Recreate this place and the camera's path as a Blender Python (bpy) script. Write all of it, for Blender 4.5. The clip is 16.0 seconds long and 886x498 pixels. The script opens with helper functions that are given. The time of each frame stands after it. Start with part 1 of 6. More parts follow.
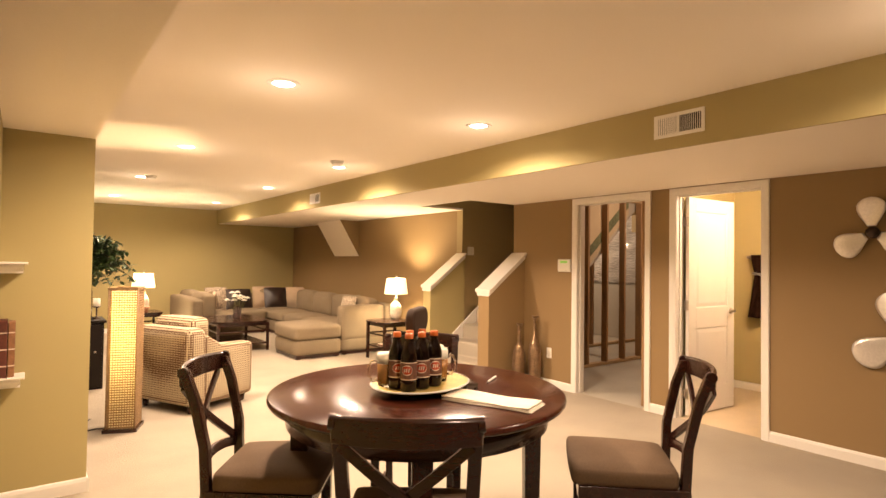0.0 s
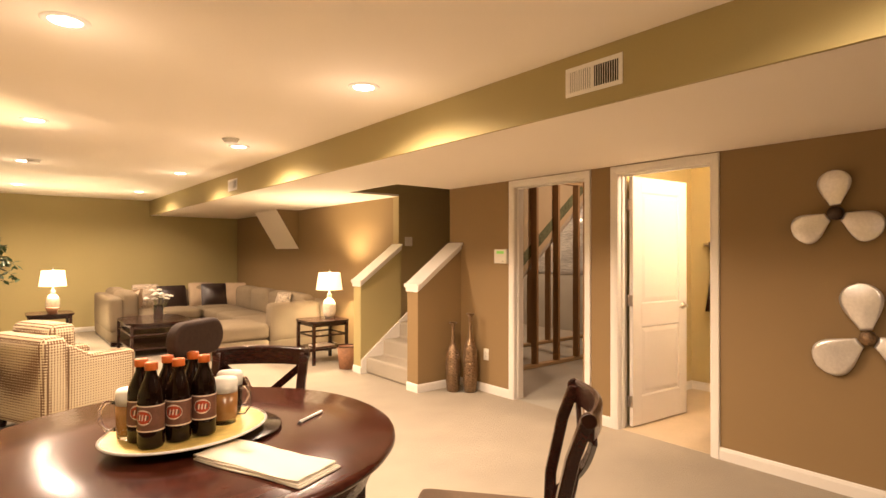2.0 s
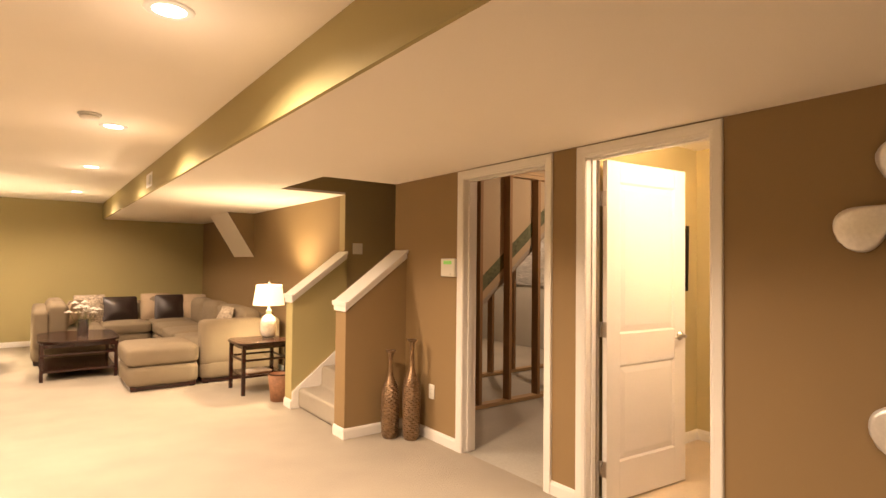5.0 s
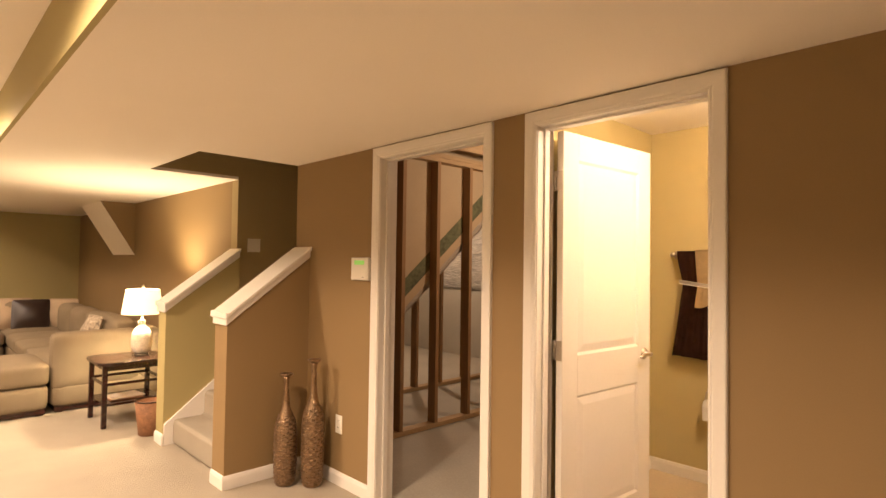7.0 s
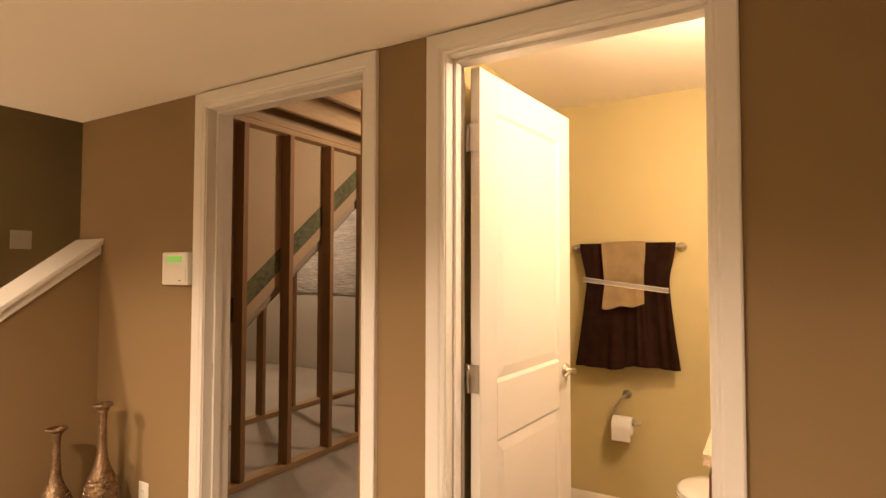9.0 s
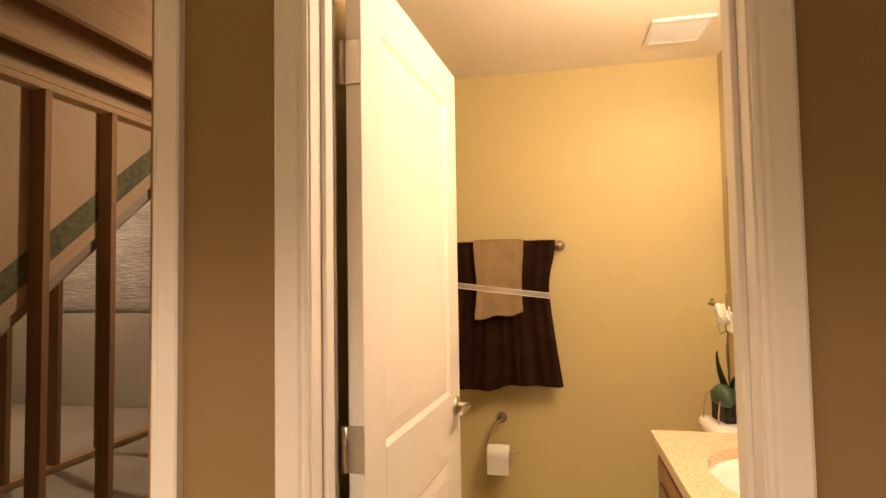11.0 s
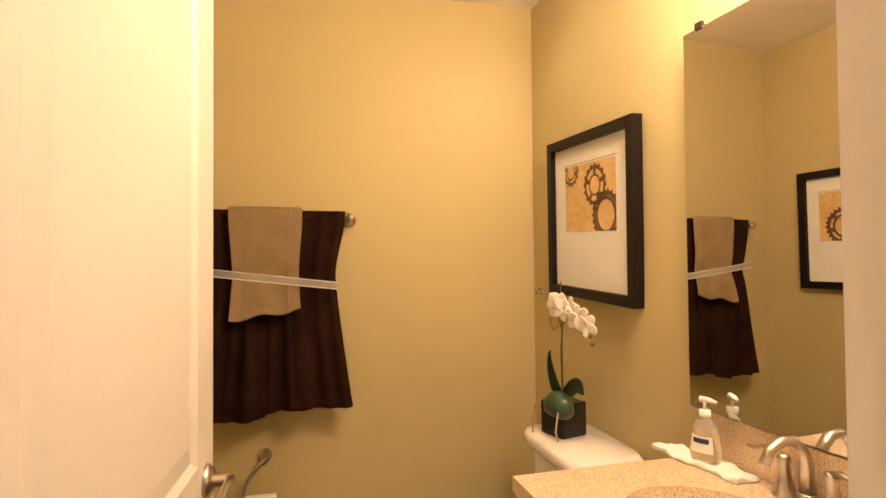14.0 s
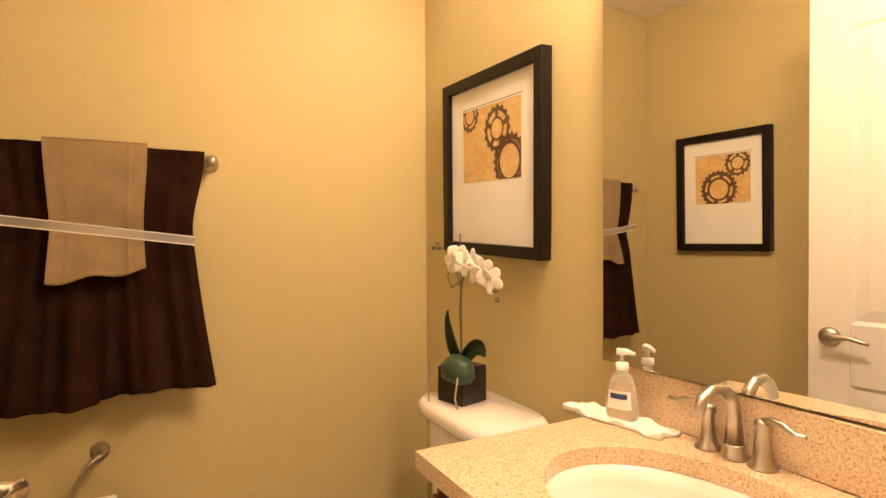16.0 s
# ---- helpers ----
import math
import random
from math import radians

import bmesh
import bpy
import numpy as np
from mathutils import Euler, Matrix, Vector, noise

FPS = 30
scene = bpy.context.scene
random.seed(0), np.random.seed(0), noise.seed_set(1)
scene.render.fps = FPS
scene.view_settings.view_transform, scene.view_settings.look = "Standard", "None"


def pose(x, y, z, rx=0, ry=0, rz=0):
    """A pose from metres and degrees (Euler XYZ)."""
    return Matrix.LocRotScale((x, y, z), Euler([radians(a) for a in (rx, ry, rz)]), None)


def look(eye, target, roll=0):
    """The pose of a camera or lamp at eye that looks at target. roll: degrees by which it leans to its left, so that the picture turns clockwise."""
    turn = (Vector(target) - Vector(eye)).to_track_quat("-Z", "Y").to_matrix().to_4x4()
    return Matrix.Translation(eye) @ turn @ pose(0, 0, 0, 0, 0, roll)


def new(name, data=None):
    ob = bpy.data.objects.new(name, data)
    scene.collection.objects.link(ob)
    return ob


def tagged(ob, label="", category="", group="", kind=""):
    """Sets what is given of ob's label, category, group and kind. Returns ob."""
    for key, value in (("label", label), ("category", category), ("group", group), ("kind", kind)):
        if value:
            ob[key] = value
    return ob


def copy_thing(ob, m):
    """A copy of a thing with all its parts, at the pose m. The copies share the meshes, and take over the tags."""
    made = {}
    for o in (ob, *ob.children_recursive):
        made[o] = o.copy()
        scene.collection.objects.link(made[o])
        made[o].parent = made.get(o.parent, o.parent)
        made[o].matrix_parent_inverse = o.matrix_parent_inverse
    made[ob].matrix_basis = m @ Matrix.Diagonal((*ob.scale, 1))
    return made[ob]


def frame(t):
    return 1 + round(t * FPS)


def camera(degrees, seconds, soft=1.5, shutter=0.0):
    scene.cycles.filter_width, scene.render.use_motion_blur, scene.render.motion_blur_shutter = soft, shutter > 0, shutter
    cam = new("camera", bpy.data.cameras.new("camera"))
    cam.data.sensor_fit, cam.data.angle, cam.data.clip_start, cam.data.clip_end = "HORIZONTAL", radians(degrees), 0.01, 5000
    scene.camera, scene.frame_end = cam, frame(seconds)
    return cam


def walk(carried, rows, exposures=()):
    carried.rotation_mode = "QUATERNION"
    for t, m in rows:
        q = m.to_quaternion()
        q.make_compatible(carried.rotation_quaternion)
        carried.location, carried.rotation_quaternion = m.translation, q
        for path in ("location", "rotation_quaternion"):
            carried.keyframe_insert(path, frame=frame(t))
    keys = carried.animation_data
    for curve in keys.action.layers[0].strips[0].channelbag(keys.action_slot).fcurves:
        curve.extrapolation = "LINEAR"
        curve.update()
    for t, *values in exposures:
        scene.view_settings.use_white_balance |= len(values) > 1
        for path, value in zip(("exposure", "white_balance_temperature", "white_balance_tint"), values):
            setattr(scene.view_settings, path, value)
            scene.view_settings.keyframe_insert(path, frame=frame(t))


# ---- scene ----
cam = camera(77.8, 16.0)
METRES, EYE, TILT, LEAN, TURN = 5.7, 1.42, 0.0, 0.0, -39.7
PATH = [
    (0, (0.552, 0.3, 1.407), (1.764, 1.891, 1.453), 0.8),
    (0.5, (0.801, 0.348, 1.411), (2.025, 1.929, 1.443), 0.6),
    (1, (1.002, 0.391, 1.407), (2.226, 1.972, 1.431), 0.8),
    (1.5, (1.235, 0.426, 1.401), (2.475, 1.995, 1.421), 0.4),
    (2, (1.479, 0.481, 1.414), (2.735, 2.037, 1.429), 0.1),
    (2.5, (1.725, 0.516, 1.39), (2.994, 2.062, 1.416), 0.1),
    (3, (1.982, 0.559, 1.403), (3.235, 2.117, 1.433), -0.1),
    (5.5, (2.903, 1.074, 1.415), (4.094, 2.68, 1.469), 0.7),
    (6, (3.053, 1.204, 1.402), (4.307, 2.762, 1.459), 0.9),
    (6.5, (3.201, 1.376, 1.4), (4.518, 2.88, 1.459), 1.0),
    (7, (3.328, 1.566, 1.42), (4.725, 2.996, 1.475), 0.8),
    (7.5, (3.461, 1.714, 1.381), (4.928, 3.071, 1.453), 0.9),
    (8, (3.614, 1.892, 1.387), (5.172, 3.144, 1.453), 0.7),
    (8.5, (3.756, 2.019, 1.393), (5.397, 3.161, 1.455), 0.4),
    (9, (3.892, 2.188, 1.384), (5.616, 3.198, 1.456), 0.1),
    (9.5, (4.005, 2.329, 1.389), (5.817, 3.171, 1.464), 0.1),
    (12, (4.695, 2.73, 1.368), (6.692, 2.799, 1.459), -1.2),
    (12.5, (4.801, 2.786, 1.368), (6.795, 2.656, 1.448), -0.9),
    (13, (4.909, 2.795, 1.371), (6.889, 2.518, 1.433), -0.9),
    (13.5, (5.024, 2.787, 1.361), (6.984, 2.394, 1.42), -0.5),
    (14, (5.096, 2.764, 1.348), (7.028, 2.249, 1.395), -0.5),
    (14.5, (5.175, 2.754, 1.317), (7.076, 2.134, 1.352), -0.3),
    (15, (5.246, 2.739, 1.3), (7.098, 1.983, 1.307), -0.5),
    (15.5, (5.284, 2.734, 1.28), (7.083, 1.86, 1.27), -0.4),
    (16, (5.309, 2.726, 1.267), (7.082, 1.801, 1.236), -0.3),
]
EXPOSURES = ((0.0, 0.02), (3.0, 0.02), (6.0, -0.06), (8.5, -0.15), (12.0, -0.50), (14.0, -0.54), (16.0, -0.34))
walk(cam, [(t, look(eye, target, roll)) for t, eye, target, roll in PATH], EXPOSURES)

# ---- world and light ----
def make_world():
    w = bpy.data.worlds.new("world")
    scene.world = w
    w.use_nodes = True
    w.node_tree.nodes["Background"].inputs[0].default_value = (0.30, 0.22, 0.15, 1)
    w.node_tree.nodes["Background"].inputs[1].default_value = 0.02


make_world()
WARM = (1.0, 0.728, 0.525)
BATH_LIGHT = (1.0, 0.72, 0.53)
CAN_POWER, LAMP_POWER, BATH_POWER = 318, 34, 66


def spot(name, loc, power, size=1.9, radius=0.05, blend=0.6, colour=WARM):
    d = bpy.data.lights.new(name, "SPOT")
    d.energy, d.color, d.spot_size, d.spot_blend, d.shadow_soft_size = power, colour, size, blend, radius
    ob = new(name, d)
    ob.location = loc
    return ob


def bulb(name, loc, power, radius=0.04, colour=WARM):
    d = bpy.data.lights.new(name, "POINT")
    d.energy, d.color, d.shadow_soft_size = power, colour, radius
    ob = new(name, d)
    ob.location = loc
    return ob


# ---- materials ----
def mat(name, col, rough=0.6, metal=0.0, vary=0.08, scale=6.0, fine=80.0, bump=0.1, depth=0.002, spec=0.5, coat=0.0, col2=None, stretch=(1, 1, 1), island=0.0):
    m = bpy.data.materials.new(name)
    m.use_nodes = True
    nt = m.node_tree
    n, l = nt.nodes, nt.links
    b = n["Principled BSDF"]
    b.inputs["Roughness"].default_value, b.inputs["Metallic"].default_value = rough, metal
    b.inputs["Specular IOR Level"].default_value = spec
    b.inputs["Coat Weight"].default_value = coat
    b.inputs["Coat Roughness"].default_value = 0.12
    tc = n.new("ShaderNodeTexCoord")
    mp = n.new("ShaderNodeMapping")
    mp.inputs["Scale"].default_value = stretch
    l.new(tc.outputs["Object"], mp.inputs["Vector"])
    n1, n2 = n.new("ShaderNodeTexNoise"), n.new("ShaderNodeTexNoise")
    n1.inputs["Scale"].default_value, n2.inputs["Scale"].default_value = scale, fine
    n1.inputs["Detail"].default_value, n2.inputs["Detail"].default_value = 4, 3
    for q in (n1, n2):
        l.new(mp.outputs[0], q.inputs["Vector"])
    add = n.new("ShaderNodeMath")
    add.operation = "ADD"
    l.new(n1.outputs["Fac"], add.inputs[0])
    l.new(n2.outputs["Fac"], add.inputs[1])
    r = n.new("ShaderNodeMapRange")
    r.inputs["From Min"].default_value, r.inputs["From Max"].default_value = 0.65, 1.35
    l.new(add.outputs[0], r.inputs["Value"])
    mix = n.new("ShaderNodeMix")
    mix.data_type = "RGBA"
    c = Vector(col)
    a = tuple(c * (1 - vary)) if col2 is None else col2
    z = tuple(min(v, 1.0) for v in c * (1 + vary)) if col2 is None else col
    mix.inputs["A"].default_value, mix.inputs["B"].default_value = (*a, 1), (*z, 1)
    l.new(r.outputs[0], mix.inputs["Factor"])
    l.new(mix.outputs["Result"], b.inputs["Base Color"])
    if bump:
        bp = n.new("ShaderNodeBump")
        bp.inputs["Strength"].default_value, bp.inputs["Distance"].default_value = bump, depth
        l.new(n2.outputs["Fac"], bp.inputs["Height"])
        l.new(bp.outputs[0], b.inputs["Normal"])
    return m


def glow(name, col, strength, base=(0.8, 0.8, 0.75)):
    m = bpy.data.materials.new(name)
    m.use_nodes = True
    b = m.node_tree.nodes["Principled BSDF"]
    b.inputs["Base Color"].default_value = (*base, 1)
    b.inputs["Emission Color"].default_value = (*col, 1)
    b.inputs["Emission Strength"].default_value = strength
    return m


def clear(name, col, rough=0.02, ior=1.45):
    m = bpy.data.materials.new(name)
    m.use_nodes = True
    b = m.node_tree.nodes["Principled BSDF"]
    b.inputs["Base Color"].default_value = (*col, 1)
    b.inputs["Roughness"].default_value = rough
    b.inputs["IOR"].default_value = ior
    b.inputs["Transmission Weight"].default_value = 1
    return m


M_OLIVE = mat("paint_olive", (0.385, 0.318, 0.138), 0.75, vary=0.03, scale=1.5, fine=180, bump=0.25, depth=0.001)
M_BROWN = mat("paint_brown", (0.252, 0.164, 0.071), 0.75, vary=0.03, scale=1.5, fine=180, bump=0.25, depth=0.001)
M_STAIRWALL = mat("paint_stairwell", (0.36, 0.275, 0.135), 0.75, vary=0.03, scale=1.5, fine=180, bump=0.25, depth=0.001)
M_BATH = mat("paint_bath", (0.51, 0.422, 0.20), 0.7, vary=0.03, scale=1.5, fine=180, bump=0.25, depth=0.001)
M_CEIL = mat("paint_ceiling", (0.87, 0.80, 0.69), 0.85, vary=0.02, scale=1.2, fine=140, bump=0.3, depth=0.0015)
M_TRIM = mat("paint_trim", (0.74, 0.70, 0.635), 0.35, vary=0.02, scale=4, fine=60, bump=0.04)
M_CARPET = mat("carpet", (0.40, 0.35, 0.275), 0.95, vary=0.10, scale=2.2, fine=420, bump=0.9, depth=0.006, spec=0.1)
M_BATHFLOOR = mat("bath_floor", (0.56, 0.45, 0.30), 0.5, vary=0.08, scale=5, fine=60, bump=0.1)
M_CONCRETE = mat("concrete", (0.40, 0.37, 0.30), 0.85, vary=0.14, scale=1.6, fine=90, bump=0.3, depth=0.003)
M_STUD = mat("stud_pine", (0.27, 0.155, 0.066), 0.75, vary=0.2, scale=3, fine=26, bump=0.25, stretch=(6, 6, 0.5))
M_JOIST = mat("joist_pine", (0.40, 0.27, 0.135), 0.75, vary=0.2, scale=3, fine=26, bump=0.25, stretch=(0.5, 6, 6))


# ---- mesh helpers ----
def link(name, bm, material, parent=None, label="", smooth=False, bevel=0.0, seg=2):
    me = bpy.data.meshes.new(name)
    bmesh.ops.recalc_face_normals(bm, faces=bm.faces)
    bm.to_mesh(me)
    bm.free()
    if smooth:
        me.shade_smooth()
    me.materials.append(material)
    ob = new(name, me)
    if bevel:
        md = ob.modifiers.new("bevel", "BEVEL")
        md.width, md.segments, md.limit_method, md.angle_limit = bevel, seg, "ANGLE", radians(40)
        if smooth or seg > 1:
            me.shade_smooth()
            md.harden_normals = True
    if parent is not None:
        ob.parent = parent
    if label:
        ob["label"] = label
    return ob


def part(name, bm, material, parent, label="", smooth=False, bevel=0.0, seg=2):
    return link(name, bm, material, parent, label, smooth, bevel, seg)


def thing(name, loc, label, category, group="", rz=0):
    ob = new(name)
    ob.empty_display_size = 0.1
    ob.location = loc
    ob.rotation_euler = (0, 0, radians(rz))
    return tagged(ob, label, category, group)


def structure(name, bm, material, label="", bevel=0.0, parent=None):
    ob = link(name, bm, material, parent, "", bevel=bevel)
    return tagged(ob, label, "", "", "structure")


def box(bm, x0, x1, y0, y1, z0, z1, m=None):
    v = [bm.verts.new((x, y, z)) for z in (z0, z1) for x, y in ((x0, y0), (x1, y0), (x1, y1), (x0, y1))]
    if m is not None:
        for q in v:
            q.co = m @ q.co
    for f in ((0, 3, 2, 1), (4, 5, 6, 7), (0, 1, 5, 4), (1, 2, 6, 5), (2, 3, 7, 6), (3, 0, 4, 7)):
        bm.faces.new([v[i] for i in f])
    return v


def boxes(*specs):
    bm = bmesh.new()
    for s in specs:
        box(bm, *s)
    return bm


def prism(bm, pts, d0, d1, axis="y"):
    """A polygon of (a, b) points drawn out along an axis."""
    def at(a, b, d):
        return {"y": (a, d, b), "x": (d, a, b), "z": (a, b, d)}[axis]
    v0 = [bm.verts.new(at(a, b, d0)) for a, b in pts]
    v1 = [bm.verts.new(at(a, b, d1)) for a, b in pts]
    bm.faces.new(v0)
    bm.faces.new(v1[::-1])
    for i in range(len(pts)):
        j = (i + 1) % len(pts)
        bm.faces.new((v0[i], v0[j], v1[j], v1[i]))
    return bm


def lathe(bm, prof, n=32, c=(0, 0, 0), sx=1.0, sy=1.0, close=True):
    """A profile of (radius, z) points turned round the z axis."""
    rings = []
    for r, z in prof:
        rings.append([bm.verts.new((c[0] + sx * r * math.cos(2 * math.pi * i / n), c[1] + sy * r * math.sin(2 * math.pi * i / n), c[2] + z)) for i in range(n)])
    for a, b in zip(rings, rings[1:]):
        for i in range(n):
            j = (i + 1) % n
            bm.faces.new((a[i], a[j], b[j], b[i]))
    if close:
        bm.faces.new(rings[0][::-1])
        bm.faces.new(rings[-1])
    return bm


def tube(bm, pts, r, n=10):
    """A round bar along points; r is one radius or one for each point."""
    pts = [Vector(p) for p in pts]
    rad = r if isinstance(r, (list, tuple)) else [r] * len(pts)
    rings = []
    side = None
    for i, p in enumerate(pts):
        d = (pts[min(i + 1, len(pts) - 1)] - pts[max(i - 1, 0)]).normalized()
        if side is None:
            side = d.cross(Vector((0, 0, 1)) if abs(d.z) < 0.9 else Vector((1, 0, 0))).normalized()
        side = (side - d * side.dot(d)).normalized()
        up = d.cross(side)
        rings.append([bm.verts.new(p + rad[i] * (math.cos(2 * math.pi * k / n) * side + math.sin(2 * math.pi * k / n) * up)) for k in range(n)])
    for a, b in zip(rings, rings[1:]):
        for i in range(n):
            j = (i + 1) % n
            bm.faces.new((a[i], a[j], b[j], b[i]))
    bm.faces.new(rings[0][::-1])
    bm.faces.new(rings[-1])
    return bm


def bar(bm, a, b, w, d, up=(0, 0, 1)):
    """A square bar from a to b, w wide and d deep."""
    a, b = Vector(a), Vector(b)
    z = (b - a).normalized()
    x = z.cross(Vector(up)).normalized() if abs(z.dot(Vector(up))) < 0.99 else Vector((1, 0, 0))
    y = z.cross(x)
    v = [bm.verts.new(p + x * sx * w / 2 + y * sy * d / 2) for p in (a, b) for sx, sy in ((-1, -1), (1, -1), (1, 1), (-1, 1))]
    for f in ((0, 3, 2, 1), (4, 5, 6, 7), (0, 1, 5, 4), (1, 2, 6, 5), (2, 3, 7, 6), (3, 0, 4, 7)):
        bm.faces.new([v[i] for i in f])
    return bm


# ---- setting ----
WX = 5.35          # face of the wall with the two doors
T = 0.12
HI, LO = 2.40, 2.125  # main ceiling and lowered ceiling
DUCT = 3.695
FAR = 12.14
DA = (3.358, 4.175)  # clear opening to the unfinished room
DB = (2.297, 3.03)   # clear opening to the bathroom
DH = 2.048
SY0, SY1 = 5.16, 6.16  # stairwell
BX1, BY0, BY1 = 7.14, 1.84, 3.335  # bathroom inside: far wall, mirror wall, near wall
BH = 2.37

structure("floor", boxes((-3.0, WX + 0.03, -3.0, FAR + T, -0.1, 0.0)), M_CARPET, "cream cut-pile carpet over the whole living area")
structure("bathroom_floor", boxes((WX + 0.03, BX1 + T, 0.0, 3.4, -0.1, 0.001)), M_BATHFLOOR, "beige vinyl floor of the bathroom")
structure("storage_floor", boxes((WX + 0.03, 10.2, 3.4, 12.3, -0.1, -0.004)), M_CONCRETE, "bare grey concrete floor of the unfinished room")

bm = boxes((WX, WX + T, -3, DB[0] - 0.02, 0, HI), (WX, WX + T, DB[0] - 0.02, DB[1] + 0.02, DH + 0.02, HI), (WX, WX + T, DB[1] + 0.02, DA[0] - 0.02, 0, HI),
           (WX, WX + T, DA[0] - 0.02, DA[1] + 0.02, DH + 0.02, HI), (WX, WX + T, DA[1] + 0.02, SY0, 0, 2.7))
structure("wall_east", bm, M_BROWN, "matt brown painted wall with two white-cased doorways")
structure("wall_east_far", boxes((WX, WX + T, SY1 + T, FAR, 0, HI)), M_BROWN, "matt brown painted wall behind the sectional sofa")
structure("wall_north", boxes((-3, WX + T, FAR, FAR + T, 0, HI + 0.1)), M_OLIVE, "olive painted end wall of the living area")
structure("wall_south", boxes((-3 - T, WX + T, -3 - T, -3, 0, HI + 0.1)), M_OLIVE)
structure("wall_west", boxes((-3 - T, -3, -3, FAR + T, 0, HI + 0.1)), M_OLIVE)
LWX, LWY = 0.88, 4.24
structure("wall_partition", boxes((0.44, LWX, LWY, LWY + 0.14, 0, HI)), M_OLIVE, "olive painted wall end beside the sitting area")
structure("wall_partition_west", boxes((0.30, 0.4395, -3, LWY + 0.14, 0, HI)), M_OLIVE)
structure("ceiling", boxes((-3, DUCT, -3, FAR, HI, HI + 0.1)), M_CEIL, "smooth off-white plasterboard ceiling with recessed lights")
structure("soffit_side", boxes((DUCT, DUCT + 0.02, -3, FAR, LO - 0.006, HI + 0.05)), M_OLIVE, "olive painted side of the lowered ceiling with two air vents")
structure("ceiling_low", boxes((DUCT + 0.0202, 4.65, -3, FAR, LO - 0.004, LO + 0.02), (4.65, WX, -3, SY0, LO - 0.004, LO + 0.02), (4.65, WX, SY1, FAR, LO - 0.004, LO + 0.02)), M_CEIL, "off-white lowered ceiling under the duct run")
structure("ceiling_left", boxes((0.4395, LWX, -3, LWY, LO, LO + 0.02)), M_CEIL)
structure("soffit_left_side", boxes((LWX - 0.02, LWX, -3, LWY, LO + 0.02, HI)), M_CEIL)

# stairwell
structure("stairwell_wall_north", prism(bmesh.new(), [(WX, 0.0), (5.47, 0.30), (9.5, 3.55), (9.5, 4.6), (WX, 4.6)], SY1, SY1 + T), M_STAIRWALL, "olive-brown painted side wall of the stairwell")
structure("stairwell_upper", boxes((4.65 - T, 4.65, SY0 - T, SY1 + T, LO + 0.02, 4.6), (4.65, 9.5, SY0 - T, SY0, LO + 0.58, 4.6), (4.65, WX, SY0 - T, SY0, LO + 0.02, LO + 0.58), (4.65, WX, SY1, SY1 + T, LO + 0.02, 4.6), (9.5, 9.62, SY0 - T, SY1 + T, 2.0, 4.6)), M_STAIRWALL)
structure("ceiling_stairwell", boxes((4.65 - T, 9.62, SY0 - T, SY1 + T, 4.6, 4.7)), M_CEIL)
RISE, RUN, SX = 0.19, 0.235, 4.84
steps = bmesh.new()
pts = [(SX, 0)]
for i in range(14):
    pts += [(SX + RUN * i, RISE * (i + 1)), (SX + RUN * (i + 1), RISE * (i + 1))]
pts += [(SX + RUN * 14, 2.38), (SX + 0.34, 0)]
prism(steps, pts, 5.1505, 6.0995)
structure("stairs", steps, M_CARPET, "stair flight covered in cream carpet", bevel=0.03)


def sloped(name, x0, x1, y0, y1, z0, z1, base, material, label=""):
    return structure(name, prism(bmesh.new(), [(x0, base), (x1, base), (x1, z1), (x0, z0)], y0, y1), material, label)


CZ0, CZ1 = 1.10, 1.53
KX0, KX1 = 4.775, WX


def stair_half_wall(y0, y1, face):
    s = (CZ1 - CZ0) / (KX1 - KX0)
    sloped("half_wall", KX0, KX1, y0, y1, CZ0 - 0.055, CZ1 - 0.055, 0, face, "half wall beside the stairs with a sloping white cap")
    bm = bmesh.new()
    e = 0.035
    x0 = KX0 - 0.022
    prism(bm, [(x0, CZ0 - 0.02 - 0.03 * s - 0.0), (KX1 - 0.002, CZ1 - 0.03), (KX1 - 0.002, CZ1), (x0 + 0.02, CZ0), (x0, CZ0)], y0 - e, y1 + e)
    prism(bm, [(KX0 - 0.014, CZ0 - 0.085), (KX1 - 0.002, CZ1 - 0.075), (KX1 - 0.002, CZ1 - 0.031), (KX0 - 0.014, CZ0 - 0.034)], y0 - 0.016, y1 + 0.016)
    structure("half_wall_cap", bm, M_TRIM, "white moulded sloping wall cap", bevel=0.006)


stair_half_wall(4.968, 5.15, M_BROWN)
stair_half_wall(6.10, 6.26, M_OLIVE)
for y0, y1 in ((6.08, 6.099),):
    bm = bmesh.new()
    s = RISE / RUN
    prism(bm, [(SX - 0.06, 0), (SX + 0.5, 0), (SX + 3.2, (2.7) * s), (SX + 3.2, 2.7 * s + 0.55), (SX - 0.06, 0.16)], y0, y1)
    structure("stair_skirt", bm, M_TRIM, "white stair skirt board against the wall")


# baseboards
def baseboard(x0, y0, x1, y1, side):
    """Along a wall from (x0, y0) to (x1, y1); side is the direction into the room."""
    prof = [(0, 0), (0.014, 0), (0.014, 0.062), (0.009, 0.078), (0.003, 0.084), (0, 0.084)]
    bm = bmesh.new()
    rows = []
    for p in ((x0, y0), (x1, y1)):
        rows.append([bm.verts.new((p[0] + side[0] * a, p[1] + side[1] * a, z)) for a, z in prof])
    for i in range(len(prof)):
        j = (i + 1) % len(prof)
        bm.faces.new((rows[0][i], rows[0][j], rows[1][j], rows[1][i]))
    bm.faces.new(rows[0])
    bm.faces.new(rows[1][::-1])
    structure("baseboard", bm, M_TRIM, "white painted baseboard")


